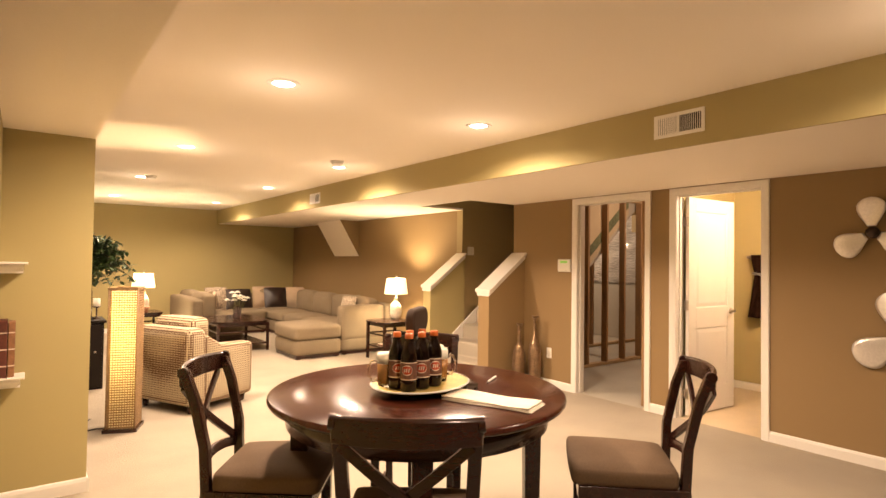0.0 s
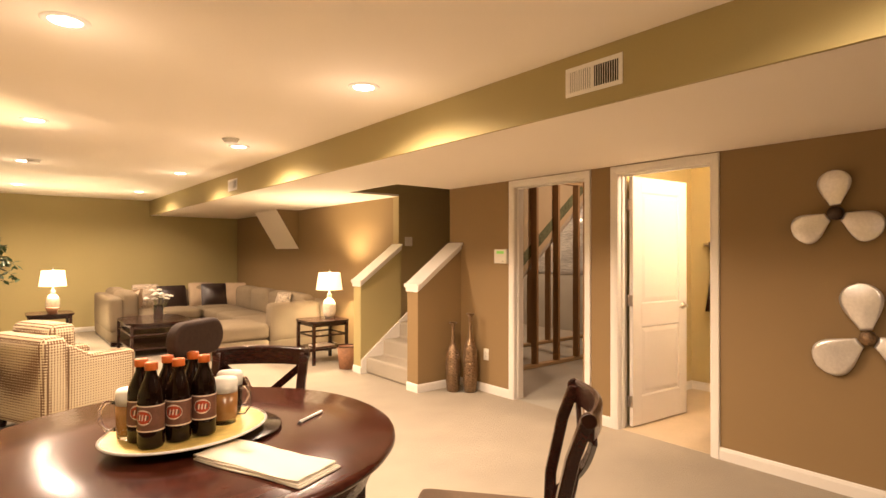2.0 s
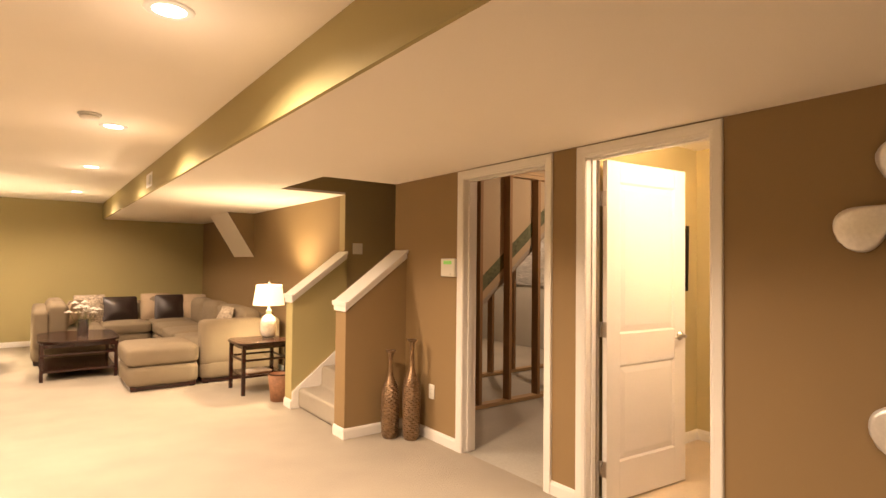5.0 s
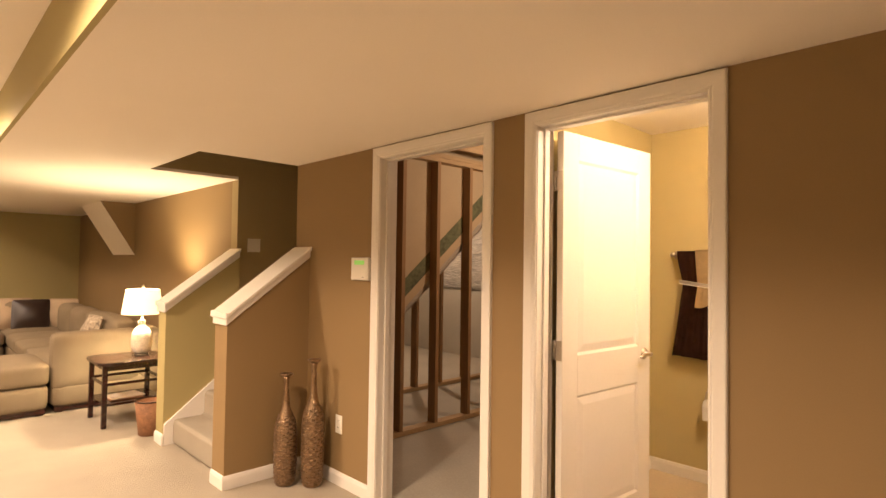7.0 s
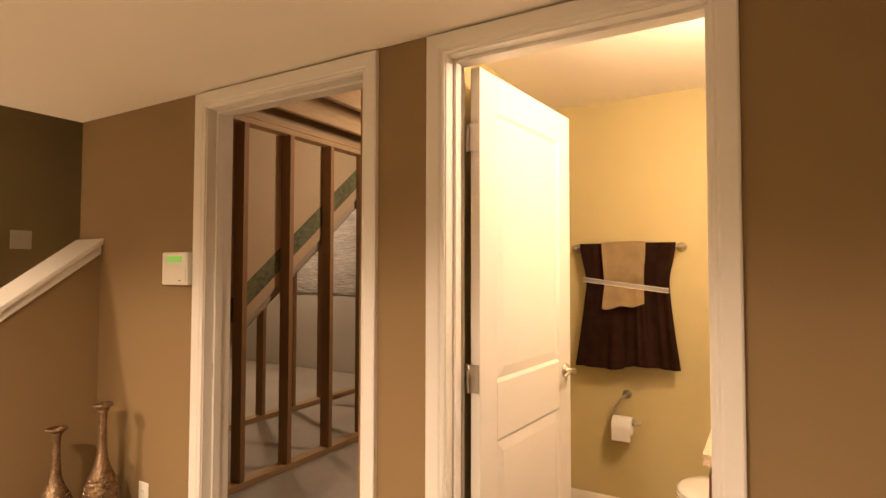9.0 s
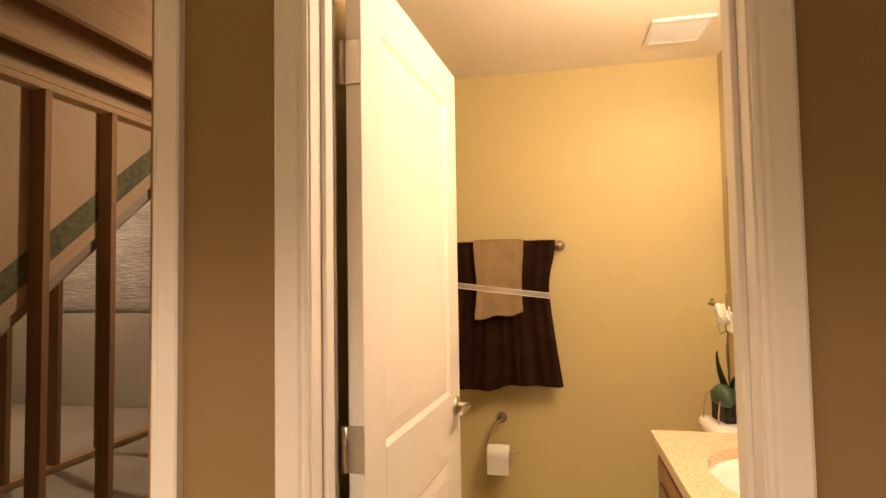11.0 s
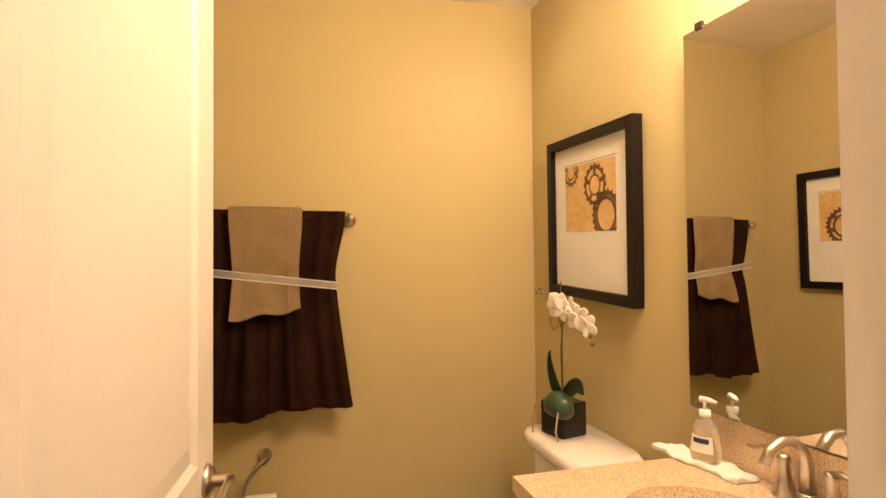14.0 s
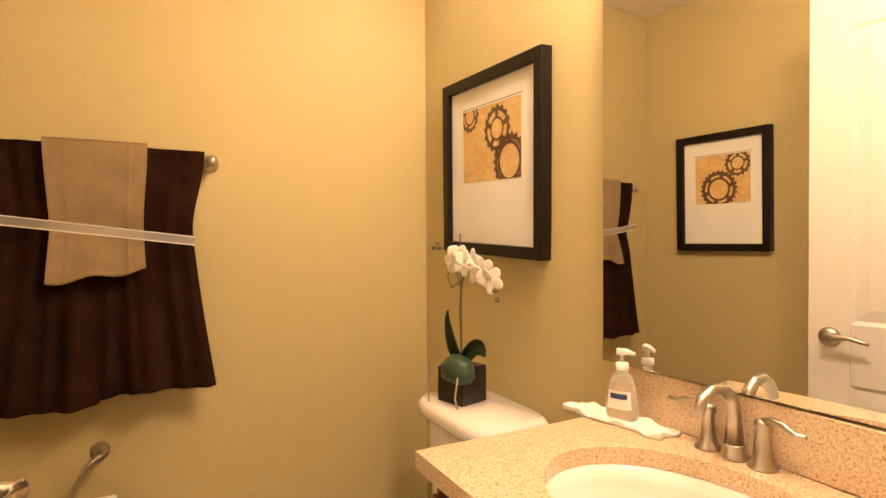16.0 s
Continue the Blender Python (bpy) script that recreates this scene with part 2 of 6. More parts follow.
CW = 0.066
baseboard(WX, -3, WX, DB[0] - CW, (-1, 0))
baseboard(WX, DB[1] + CW, WX, DA[0] - CW, (-1, 0))
baseboard(WX, DA[1] + CW, WX, 4.954, (-1, 0))
baseboard(WX, SY1 + T, WX, FAR - 0.014, (-1, 0))
baseboard(-3, FAR, WX, FAR, (0, -1))
baseboard(KX0 - 0.014, 4.968, WX, 4.968, (0, -1))
baseboard(KX0, 4.9685, KX0, 5.15, (-1, 0))
baseboard(KX0, 6.08, KX0, 6.26, (-1, 0))
baseboard(KX0, 6.2605, WX - 0.015, 6.2605, (0, 1))
baseboard(0.4395, LWY, LWX, LWY, (0, -1))
baseboard(LWX, LWY - 0.014, LWX, LWY + 0.14, (1, 0))
baseboard(BX1, BY0, BX1, BY1, (-1, 0))
baseboard(WX + T, BY1, BX1, BY1, (0, -1))
baseboard(6.15, BY0, BX1, BY0, (0, 1))


def casing(name, y0, y1, label, short=0.0):
    """White moulded casing and jamb round a doorway in the east wall."""
    root = thing(name, (0, 0, 0), label, "door frame")
    root["kind"] = "structure"
    prof = [(0.004, 0.0), (0.004, 0.008), (0.010, 0.011), (0.016, 0.0105), (0.022, 0.014), (0.046, 0.0165), (0.060, 0.0175), (0.065, 0.015), (0.066, 0.0)]
    for x, s in ((WX, -1), (WX + T, 1)):
        bm = bmesh.new()
        rings = []
        for (yy, zz, dy, dz) in ((y0, 0, -1, 0), (y0, DH, -1, 1), (y1, DH, 1, 1), (y1, 0, 1, 0)):
            rings.append([bm.verts.new((x + s * h, yy + dy * a, zz + (dz * a if dz else 0))) for a, h in prof])
        for a, b in zip(rings, rings[1:]):
            for i in range(len(prof)):
                j = (i + 1) % len(prof)
                bm.faces.new((a[i], a[j], b[j], b[i]))
        part("casing", bm, M_TRIM, root)
    bm = boxes((WX - 0.002, WX + T + 0.002, y0 - 0.0195, y0, 0, DH), (WX - 0.002, WX + T + 0.002 - short, y1, y1 + 0.0195, 0, DH), (WX - 0.002, WX + T + 0.002, y0 - 0.0195, y1 + 0.0195, DH, DH + 0.0195))
    part("jamb", bm, M_TRIM, root)
    sx = WX + T - 0.045
    part("stop", boxes((sx - 0.034, sx, y0, y0 + 0.011, 0, DH), (sx - 0.034, sx, y1 - 0.011, y1, 0, DH), (sx - 0.034, sx, y0 + 0.011, y1 - 0.011, DH - 0.011, DH)), M_TRIM, root, bevel=0.002)
    return root


frame_a = casing("door_1", DA[0], DA[1], "white moulded casing of the open doorway to the unfinished room")
# Hinge-side jamb cut short: bare brown wall end gives the gap its darkness.
frame_b = casing("door_2", DB[0], DB[1], "white moulded casing of the bathroom doorway", 0.040)

# bathroom shell
structure("bathroom_wall_east", boxes((BX1, BX1 + T, BY0 - T, BY1 + T, 0, BH)), M_BATH, "warm tan painted bathroom wall")
structure("bathroom_wall_south", boxes((WX + T, BX1, BY0 - T, BY0, 0, BH)), M_BATH, "warm tan painted bathroom wall behind the vanity")
structure("bathroom_wall_north", boxes((WX + T, BX1, BY1, BY1 + 0.06, 0, BH)), M_BATH, "warm tan painted bathroom wall")
structure("bathroom_wall_west", boxes((WX + T + 0.001, WX + T + 0.004, BY0, DB[0] - CW, 0, BH), (WX + T + 0.001, WX + T + 0.004, DB[1] + CW, BY1, 0, BH), (WX + T + 0.001, WX + T + 0.004, DB[0] - CW, DB[1] + CW, DH + CW, BH)), M_BATH)
# Added unseen block: narrows the space behind the door so the gap stays dark.
structure("hinge_gap_blocker", boxes((WX + T + 0.0045, 6.10, 3.085, BY1 - 0.001, 0, DH)), M_BATH, "unseen tan block added behind the open door to darken the hinge gap")
structure("ceiling_bathroom", boxes((WX + T, BX1 + T, BY0 - T, BY1 + 0.06, BH, BH + 0.05)), M_CEIL)

# unfinished room shell
structure("storage_wall_south", boxes((WX + T, 10.2, BY1 + 0.062, BY1 + 0.13, 0, 2.9)), M_STUD)
structure("storage_wall_east", boxes((9.6, 9.8, 3.2, 9.4, 0, 1.03)), M_CONCRETE, "bare grey concrete foundation wall")
structure("storage_wall_upper", boxes((9.7, 9.8, 3.2, 9.4, 1.03, 2.9)), M_CONCRETE)
structure("storage_wall_north", boxes((WX + T, 9.8, 9.3, 9.4, 0, 2.9)), M_CONCRETE)
structure("storage_subfloor", boxes((WX + T, 9.8, 3.4, SY0 - T - 0.005, 2.68, 2.70)), M_STUD)
structure("storage_subfloor", boxes((WX + T, 9.8, SY1 + T + 0.005, 9.3, 2.68, 2.70)), M_STUD)

# ---- more materials ----
M_DARK = mat("dark_cherry_wood", (0.026, 0.0075, 0.0045), 0.24, vary=0.45, scale=3, fine=30, bump=0.06, spec=0.35, coat=0.3, stretch=(1, 5, 5))
M_TOP = mat("table_top_cherry", (0.050, 0.012, 0.0065), 0.2, vary=0.4, scale=2.5, fine=22, bump=0.04, spec=0.3, coat=0.12, stretch=(1, 9, 1))
M_SEAT = mat("seat_suede", (0.125, 0.082, 0.050), 0.85, vary=0.12, scale=6, fine=140, bump=0.25, spec=0.2)
M_SOFA = mat("sofa_chenille", (0.215, 0.168, 0.110), 0.9, vary=0.08, scale=5, fine=300, bump=0.5, depth=0.003, spec=0.15)
M_PILLOW_DK = mat("leather_brown", (0.026, 0.015, 0.012), 0.38, vary=0.3, scale=8, fine=120, bump=0.3)
M_PILLOW_LT = mat("pillow_tan", (0.40, 0.30, 0.20), 0.9, vary=0.1, scale=9, fine=200, bump=0.4)
M_NICKEL = mat("brushed_nickel", (0.50, 0.45, 0.38), 0.28, metal=1.0, vary=0.04, fine=200, bump=0.02)
M_BLADE = mat("polished_aluminium", (0.78, 0.75, 0.72), 0.36, metal=0.75, vary=0.10, scale=5, fine=60, bump=0.08)
M_HUB = mat("dark_hub", (0.06, 0.04, 0.03), 0.4, metal=0.6)
M_WHITE = mat("white_paint_metal", (0.80, 0.78, 0.73), 0.4, vary=0.02, bump=0.02)
M_PLASTIC = mat("ivory_plastic", (0.74, 0.70, 0.60), 0.35, vary=0.02, bump=0.0)
M_PORC = mat("porcelain", (0.82, 0.78, 0.70), 0.08, vary=0.01, bump=0.0, coat=0.5)
M_BLACK = mat("black_slot", (0.008, 0.007, 0.006), 0.6, bump=0)
M_DKPOT = mat("dark_glazed", (0.018, 0.016, 0.014), 0.25, vary=0.3, bump=0.1)
M_LID = mat("matt_brown_lid", (0.055, 0.034, 0.024), 0.8, vary=0.15, bump=0.2, spec=0.2)
M_LEAF = mat("leaf_green", (0.035, 0.070, 0.018), 0.45, vary=0.45, scale=9, fine=60, bump=0.1)
M_ORLEAF = mat("orchid_leaf", (0.035, 0.068, 0.036), 0.35, vary=0.2, bump=0.05)
M_PETAL = mat("petal_white", (0.84, 0.80, 0.70), 0.6, vary=0.04, bump=0.05)
M_STEM = mat("stem_green", (0.16, 0.15, 0.05), 0.6, vary=0.2)
M_BARK = mat("bark", (0.10, 0.065, 0.035), 0.85, vary=0.3, scale=14, fine=60, bump=0.5)
M_TOWELDK = mat("towel_chocolate", (0.047, 0.020, 0.012), 0.95, vary=0.45, scale=14, fine=380, bump=0.9, depth=0.004, spec=0.1)
M_TOWELLT = mat("towel_tan", (0.60, 0.44, 0.23), 0.95, vary=0.2, scale=16, fine=380, bump=0.9, depth=0.004, spec=0.1)
M_RIBBON = clear("ribbon_sheer", (0.86, 0.80, 0.72), 0.5)
M_RIBBON.node_tree.nodes["Principled BSDF"].inputs["Transmission Weight"].default_value = 0.2
M_RIBBON.node_tree.nodes["Principled BSDF"].inputs["Alpha"].default_value = 0.38
M_PAPER = mat("paper_white", (0.78, 0.77, 0.70), 0.9, vary=0.02, scale=10, fine=200, bump=0.1)
M_CLOTH = mat("cloth_white", (0.76, 0.70, 0.58), 0.95, vary=0.04, scale=8, fine=300, bump=0.5)
M_GLASS = clear("clear_glass", (0.97, 0.98, 0.97))
M_SOAP = clear("soap_liquid", (0.90, 0.86, 0.74), 0.15)
M_SOAP.node_tree.nodes["Principled BSDF"].inputs["Transmission Weight"].default_value = 0.85
M_COLA = mat("dark_cola", (0.008, 0.003, 0.002), 0.08, vary=0.1, bump=0, spec=0.25, coat=0.15)
M_CAP = mat("orange_cap", (0.55, 0.13, 0.02), 0.4, vary=0.05, bump=0)
M_LABEL = mat("label_brown", (0.13, 0.055, 0.035), 0.45, vary=0.25, scale=30, fine=90, bump=0)
M_LABELCR = mat("label_cream", (0.74, 0.62, 0.50), 0.45, vary=0.1, bump=0)
M_LABELRD = mat("label_red", (0.42, 0.05, 0.02), 0.45, vary=0.1, bump=0)
M_SMOKED = mat("smoked_board", (0.018, 0.010, 0.008), 0.16, vary=0.2, bump=0.02)
M_AMBER = mat("amber_drink", (0.25, 0.115, 0.03), 0.2, vary=0.25, bump=0)
M_TRAY = mat("tray_gold", (0.62, 0.46, 0.13), 0.4, vary=0.25, scale=14, fine=60, bump=0.15)
M_BOOK = mat("book_leather", (0.09, 0.022, 0.015), 0.5, vary=0.3, scale=10)
M_RATTAN = mat("rattan", (0.26, 0.165, 0.078), 0.7, vary=0.25, scale=20, fine=90, bump=0.4)
M_BRONZE = mat("hammered_bronze", (0.27, 0.18, 0.105), 0.30, metal=0.85, vary=0.45, scale=26, fine=90, bump=0.9, depth=0.006)
M_SHADE = glow("lamp_shade", (1.0, 0.76, 0.42), 1.5, (0.85, 0.8, 0.68))
M_CAN = glow("downlight_glow", (1.0, 0.86, 0.66), 22)
M_RATGLOW = glow("rattan_inner_glow", (1.0, 0.66, 0.22), 5.0)
M_LCD = glow("lcd_green", (0.35, 0.75, 0.12), 0.55, (0.1, 0.2, 0.05))
M_MIRROR = mat("mirror_silver", (0.86, 0.86, 0.84), 0.0, metal=1.0, vary=0, bump=0)
M_CAB = mat("vanity_cherry", (0.16, 0.045, 0.02), 0.3, vary=0.25, scale=4, fine=30, stretch=(1, 1, 0.3), coat=0.3)
M_GREEN = mat("treated_board", (0.11, 0.115, 0.055), 0.8, vary=0.5, scale=5, fine=30)
M_DRYWALL = mat("drywall_back", (0.42, 0.325, 0.20), 0.9, vary=0.06, scale=3, fine=120, bump=0.15)
M_POLY = mat("plastic_sheet", (0.72, 0.68, 0.60), 0.25, vary=0.2, scale=4, fine=16, bump=1.0, depth=0.03, coat=0.6, stretch=(1, 0.5, 2.5))
M_TERRA = mat("basket_brown", (0.24, 0.11, 0.05), 0.75, vary=0.3, scale=30, fine=90, bump=0.5)


def granite():
    m = mat("granite", (0.60, 0.43, 0.23), 0.18, vary=0, bump=0, coat=0.4)
    nt = m.node_tree
    n, l = nt.nodes, nt.links
    tc = n.new("ShaderNodeTexCoord")
    vo, no, no2 = n.new("ShaderNodeTexVoronoi"), n.new("ShaderNodeTexNoise"), n.new("ShaderNodeTexNoise")
    vo.inputs["Scale"].default_value, no.inputs["Scale"].default_value, no2.inputs["Scale"].default_value = 320, 260, 6
    no.inputs["Detail"].default_value = 6
    for q in (vo, no, no2):
        l.new(tc.outputs["Object"], q.inputs["Vector"])
    cr = n.new("ShaderNodeValToRGB")
    e = cr.color_ramp.elements
    e[0].position, e[0].color = 0.24, (0.24, 0.13, 0.07, 1)
    e[1].position, e[1].color = 0.44, (0.60, 0.45, 0.285, 1)
    for p, c in ((0.34, (0.46, 0.30, 0.14, 1)), (0.55, (0.66, 0.52, 0.345, 1)), (0.68, (0.72, 0.60, 0.43, 1))):
        x = e.new(p)
        x.color = c
    add, sc = n.new("ShaderNodeMath"), n.new("ShaderNodeMath")
    add.operation = "ADD"
    sc.operation = "MULTIPLY_ADD"
    sc.inputs[1].default_value, sc.inputs[2].default_value = 0.12, -0.06
    l.new(vo.outputs["Color"], sc.inputs[0])
    l.new(no.outputs["Fac"], add.inputs[0])
    l.new(sc.outputs[0], add.inputs[1])
    l.new(add.outputs[0], cr.inputs[0])
    l.new(cr.outputs[0], n["Principled BSDF"].inputs["Base Color"])
    return m


def check_fabric():
    """Houndstooth-like small check, tan on cream."""
    m = mat("check_fabric", (0.6, 0.5, 0.35), 0.9, vary=0, bump=0.4, fine=260)
    n, l = m.node_tree.nodes, m.node_tree.links
    tc, sep = n.new("ShaderNodeTexCoord"), n.new("ShaderNodeSeparateXYZ")
    l.new(tc.outputs["Object"], sep.inputs[0])
    waves = []
    for k, ax in enumerate("XYZ"):
        mu, si = n.new("ShaderNodeMath"), n.new("ShaderNodeMath")
        mu.operation, si.operation = "MULTIPLY", "SINE"
        mu.inputs[1].default_value = 2 * math.pi / 0.021
        l.new(sep.outputs[ax], mu.inputs[0])
        l.new(mu.outputs[0], si.inputs[0])
        waves.append(si)
    a, b = n.new("ShaderNodeMath"), n.new("ShaderNodeMath")
    a.operation = b.operation = "ADD"
    l.new(waves[0].outputs[0], a.inputs[0])
    l.new(waves[1].outputs[0], a.inputs[1])
    l.new(a.outputs[0], b.inputs[0])
    l.new(waves[2].outputs[0], b.inputs[1])
    r = n.new("ShaderNodeMapRange")
    r.inputs["From Min"].default_value, r.inputs["From Max"].default_value = -0.25, 0.15
    l.new(b.outputs[0], r.inputs["Value"])
    mix = n.new("ShaderNodeMix")
    mix.data_type = "RGBA"
    mix.inputs["A"].default_value, mix.inputs["B"].default_value = (0.46, 0.38, 0.25, 1), (0.115, 0.062, 0.03, 1)
    l.new(r.outputs[0], mix.inputs["Factor"])
    l.new(mix.outputs["Result"], n["Principled BSDF"].inputs["Base Color"])
    return m


M_GRANITE, M_CHECK = granite(), check_fabric()


def translucent(name, col, amount):
    """Thin cloth or paper that lets some light through."""
    m = bpy.data.materials.new(name)
    m.use_nodes = True
    n, l = m.node_tree.nodes, m.node_tree.links
    b, tr, mix = n["Principled BSDF"], n.new("ShaderNodeBsdfTranslucent"), n.new("ShaderNodeMixShader")
    b.inputs["Base Color"].default_value = (*col, 1)
    b.inputs["Roughness"].default_value = 0.9
    tr.inputs["Color"].default_value = (*col, 1)
    mix.inputs[0].default_value = amount
    l.new(b.outputs[0], mix.inputs[1])
    l.new(tr.outputs[0], mix.inputs[2])
    l.new(mix.outputs[0], n["Material Output"].inputs["Surface"])
    return m


def cushion(bm, x0, x1, y0, y1, z0, z1, puff=0.03, n=8, m=None):
    """A soft block: rounded at its edges and swollen in the middle."""
    c = Vector(((x0 + x1) / 2, (y0 + y1) / 2, (z0 + z1) / 2))
    h = Vector((abs(x1 - x0) / 2, abs(y1 - y0) / 2, abs(z1 - z0) / 2))
    r = min(h) * 0.55
    grid = {}

    def at(i, j, k):
        key = (i, j, k)
        if key not in grid:
            u = Vector((2 * i / n - 1, 2 * j / n - 1, 2 * k / n - 1))
            u = Vector([math.copysign(abs(a) ** 0.75, a) for a in u])
            p = Vector([u[q] * h[q] for q in range(3)])
            inner = Vector([max(-(h[q] - r), min(h[q] - r, p[q])) for q in range(3)])
            d = p - inner
            if d.length > 1e-6:
                p = inner + d.normalized() * min(r, d.length) if d.length > r else p
            swell = [(1 - u[(q + 1) % 3] ** 2) * (1 - u[(q + 2) % 3] ** 2) for q in range(3)]
            big = max(h)
            p = Vector([p[q] + math.copysign(puff * swell[q] * (1 if h[q] < big * 0.7 else 0.3), u[q]) * (abs(u[q]) ** 2) for q in range(3)])
            p += c
            grid[key] = bm.verts.new(m @ p if m is not None else p)
        return grid[key]

    for a in range(n):
        for b in range(n):
            for s in (0, n):
                bm.faces.new((at(a, b, s), at(a + 1, b, s), at(a + 1, b + 1, s), at(a, b + 1, s)))
                bm.faces.new((at(a, s, b), at(a + 1, s, b), at(a + 1, s, b + 1), at(a, s, b + 1)))
                bm.faces.new((at(s, a, b), at(s, a + 1, b), at(s, a + 1, b + 1), at(s, a, b + 1)))
    return bm


# ---- recessed lights, vents, detectors ----
CANS = [(1.69, 3.30), (3.155, 3.31), (3.20, 5.63), (1.675, 5.56), (3.215, 7.82), (3.23, 10.49), (1.67, 7.9), (1.67, 10.5), (3.19, 0.74), (1.69, 0.74)]


def can_light(x, y, seen=True):
    if seen:
        t = thing("recessed_light", (x, y, HI), "round white recessed ceiling downlight, switched on", "ceiling light", "recessed lights in the ceiling")
        part("trim_ring", lathe(bmesh.new(), [(0.062, -0.002), (0.064, -0.006), (0.088, -0.006), (0.094, -0.0015), (0.094, -0.0005)], 32, close=False), M_WHITE, t, smooth=True)
        part("lamp_face", lathe(bmesh.new(), [(0.0635, -0.003), (0.04, -0.006), (0.001, -0.008)], 28), M_CAN, t, "bright frosted bulb face", smooth=True)
    spot("recessed_spot", (x, y, HI - 0.03), CAN_POWER * (0.62 if y > 7 else 0.36 if y < 2 else 1.0), size=2.84, radius=0.085, blend=0.66)
    # Added fill with no real source: lifts the ceiling and walls near each can.
    bulb("ceiling_fill", (x, y, HI - 0.30), 3.0, 0.06)


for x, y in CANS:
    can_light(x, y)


def vent(loc, w, h, label, slats=True):
    """An air register on the soffit side, which faces -x."""
    t = thing("air_vent", loc, label, "air vent")
    f = 0.022
    part("frame", boxes((-0.006, 0, -w / 2, w / 2, -h / 2, -h / 2 + f), (-0.006, 0, -w / 2, w / 2, h / 2 - f, h / 2), (-0.006, 0, -w / 2, -w / 2 + f, -h / 2 + f, h / 2 - f), (-0.006, 0, w / 2 - f, w / 2, -h / 2 + f, h / 2 - f), (-0.006, 0, -0.006, 0.006, -h / 2 + f, h / 2 - f)), M_WHITE, t, bevel=0.002)
    # Black sheet flat on the soffit; the opening's shade is put into its colour.
    part("shade_backing", boxes((-0.0015, 0.0, -w / 2 + f, w / 2 - f, -h / 2 + f, h / 2 - f)), M_BLACK, t, "black sheet standing for the shade behind the slats")
    n = 11
    for k in range(n):
        y = -w / 2 + f + 0.008 + (w / 2 - f - 0.012) * k / (n - 1)
        part("slat", prism(bmesh.new(), [(-0.0055, y - 0.002), (-0.0055, y + 0.001), (-0.0018, y + 0.004), (-0.0018, y + 0.001)], -h / 2 + f, h / 2 - f, "z"), M_WHITE, t)
    for k in range(n):
        y = 0.010 + (w / 2 - f - 0.014) * k / (n - 1)
        part("slat", prism(bmesh.new(), [(-0.0055, y - 0.0045), (-0.0055, y + 0.0045), (-0.0035, y + 0.0045), (-0.0035, y - 0.0045)], -h / 2 + f, h / 2 - f, "z"), M_WHITE, t)
    return t


vent((DUCT, 2.078, 2.265), 0.325, 0.145, "white metal air register with angled slats on the soffit side")
vent((DUCT, 7.33, 2.245), 0.33, 0.14, "small white metal air register high on the soffit side")


def detector(x, y):
    t = thing("smoke_detector", (x, y, HI), "round white smoke detector on the ceiling", "smoke detector")
    part("base", lathe(bmesh.new(), [(0.07, 0), (0.07, -0.012), (0.06, -0.014)], 28), M_WHITE, t, smooth=True)
    part("cover", lathe(bmesh.new(), [(0.055, -0.0145), (0.06, -0.022), (0.05, -0.036), (0.02, -0.04)], 28), M_WHITE, t, smooth=True)


detector(3.03, 5.33)
detector(1.75, 7.75)


# ---- wall fittings ----
def thermostat():
    t = thing("thermostat", (WX, 4.345, 1.383), "ivory wall thermostat with a lit green display", "thermostat")
    part("body", boxes((-0.026, 0, -0.088, 0.088, -0.07, 0.07)), M_PLASTIC, t, bevel=0.006)
    part("display", boxes((-0.028, -0.0255, -0.05, 0.05, 0.026, 0.052)), M_LCD, t, "lit green display")
    part("cover_flap", boxes((-0.0285, -0.0262, -0.078, 0.078, -0.06, 0.004)), M_PLASTIC, t, bevel=0.001)
    part("marking", boxes((-0.029, -0.0286, -0.05, -0.03, -0.052, -0.049)), M_HUB, t)


thermostat()


def plate(name, loc, rz, label, sockets):
    t = thing(name, loc, label, "wall plate", rz=rz)
    w = 0.036 if sockets else 0.058
    part("plate", boxes((-w, w, -0.006, 0, -0.058, 0.058)), M_PLASTIC, t, bevel=0.003)
    if sockets:
        for z in (-0.02, 0.02):
            part("socket", boxes((-0.015, 0.015, -0.008, -0.0062, z - 0.013, z + 0.013)), M_PLASTIC, t, bevel=0.003)
            # Thin black plates instead of holes; the shade inside is their colour.
            part("slot", boxes((-0.007, -0.005, -0.0085, -0.0081, z - 0.003, z + 0.006), (0.005, 0.007, -0.0085, -0.0081, z - 0.003, z + 0.006)), M_BLACK, t)
    else:
        for x in (-0.023, 0.023):
            part("rocker", boxes((x - 0.016, x + 0.016, -0.009, -0.0062, -0.033, 0.033)), M_PLASTIC, t, bevel=0.002)


plate("outlet", (WX, 4.568, 0.382), -90, "ivory wall socket plate low on the brown wall", True)
plate("light_switch", (5.50, SY1, 1.56), 0, "ivory double light switch on the stairwell wall", False)


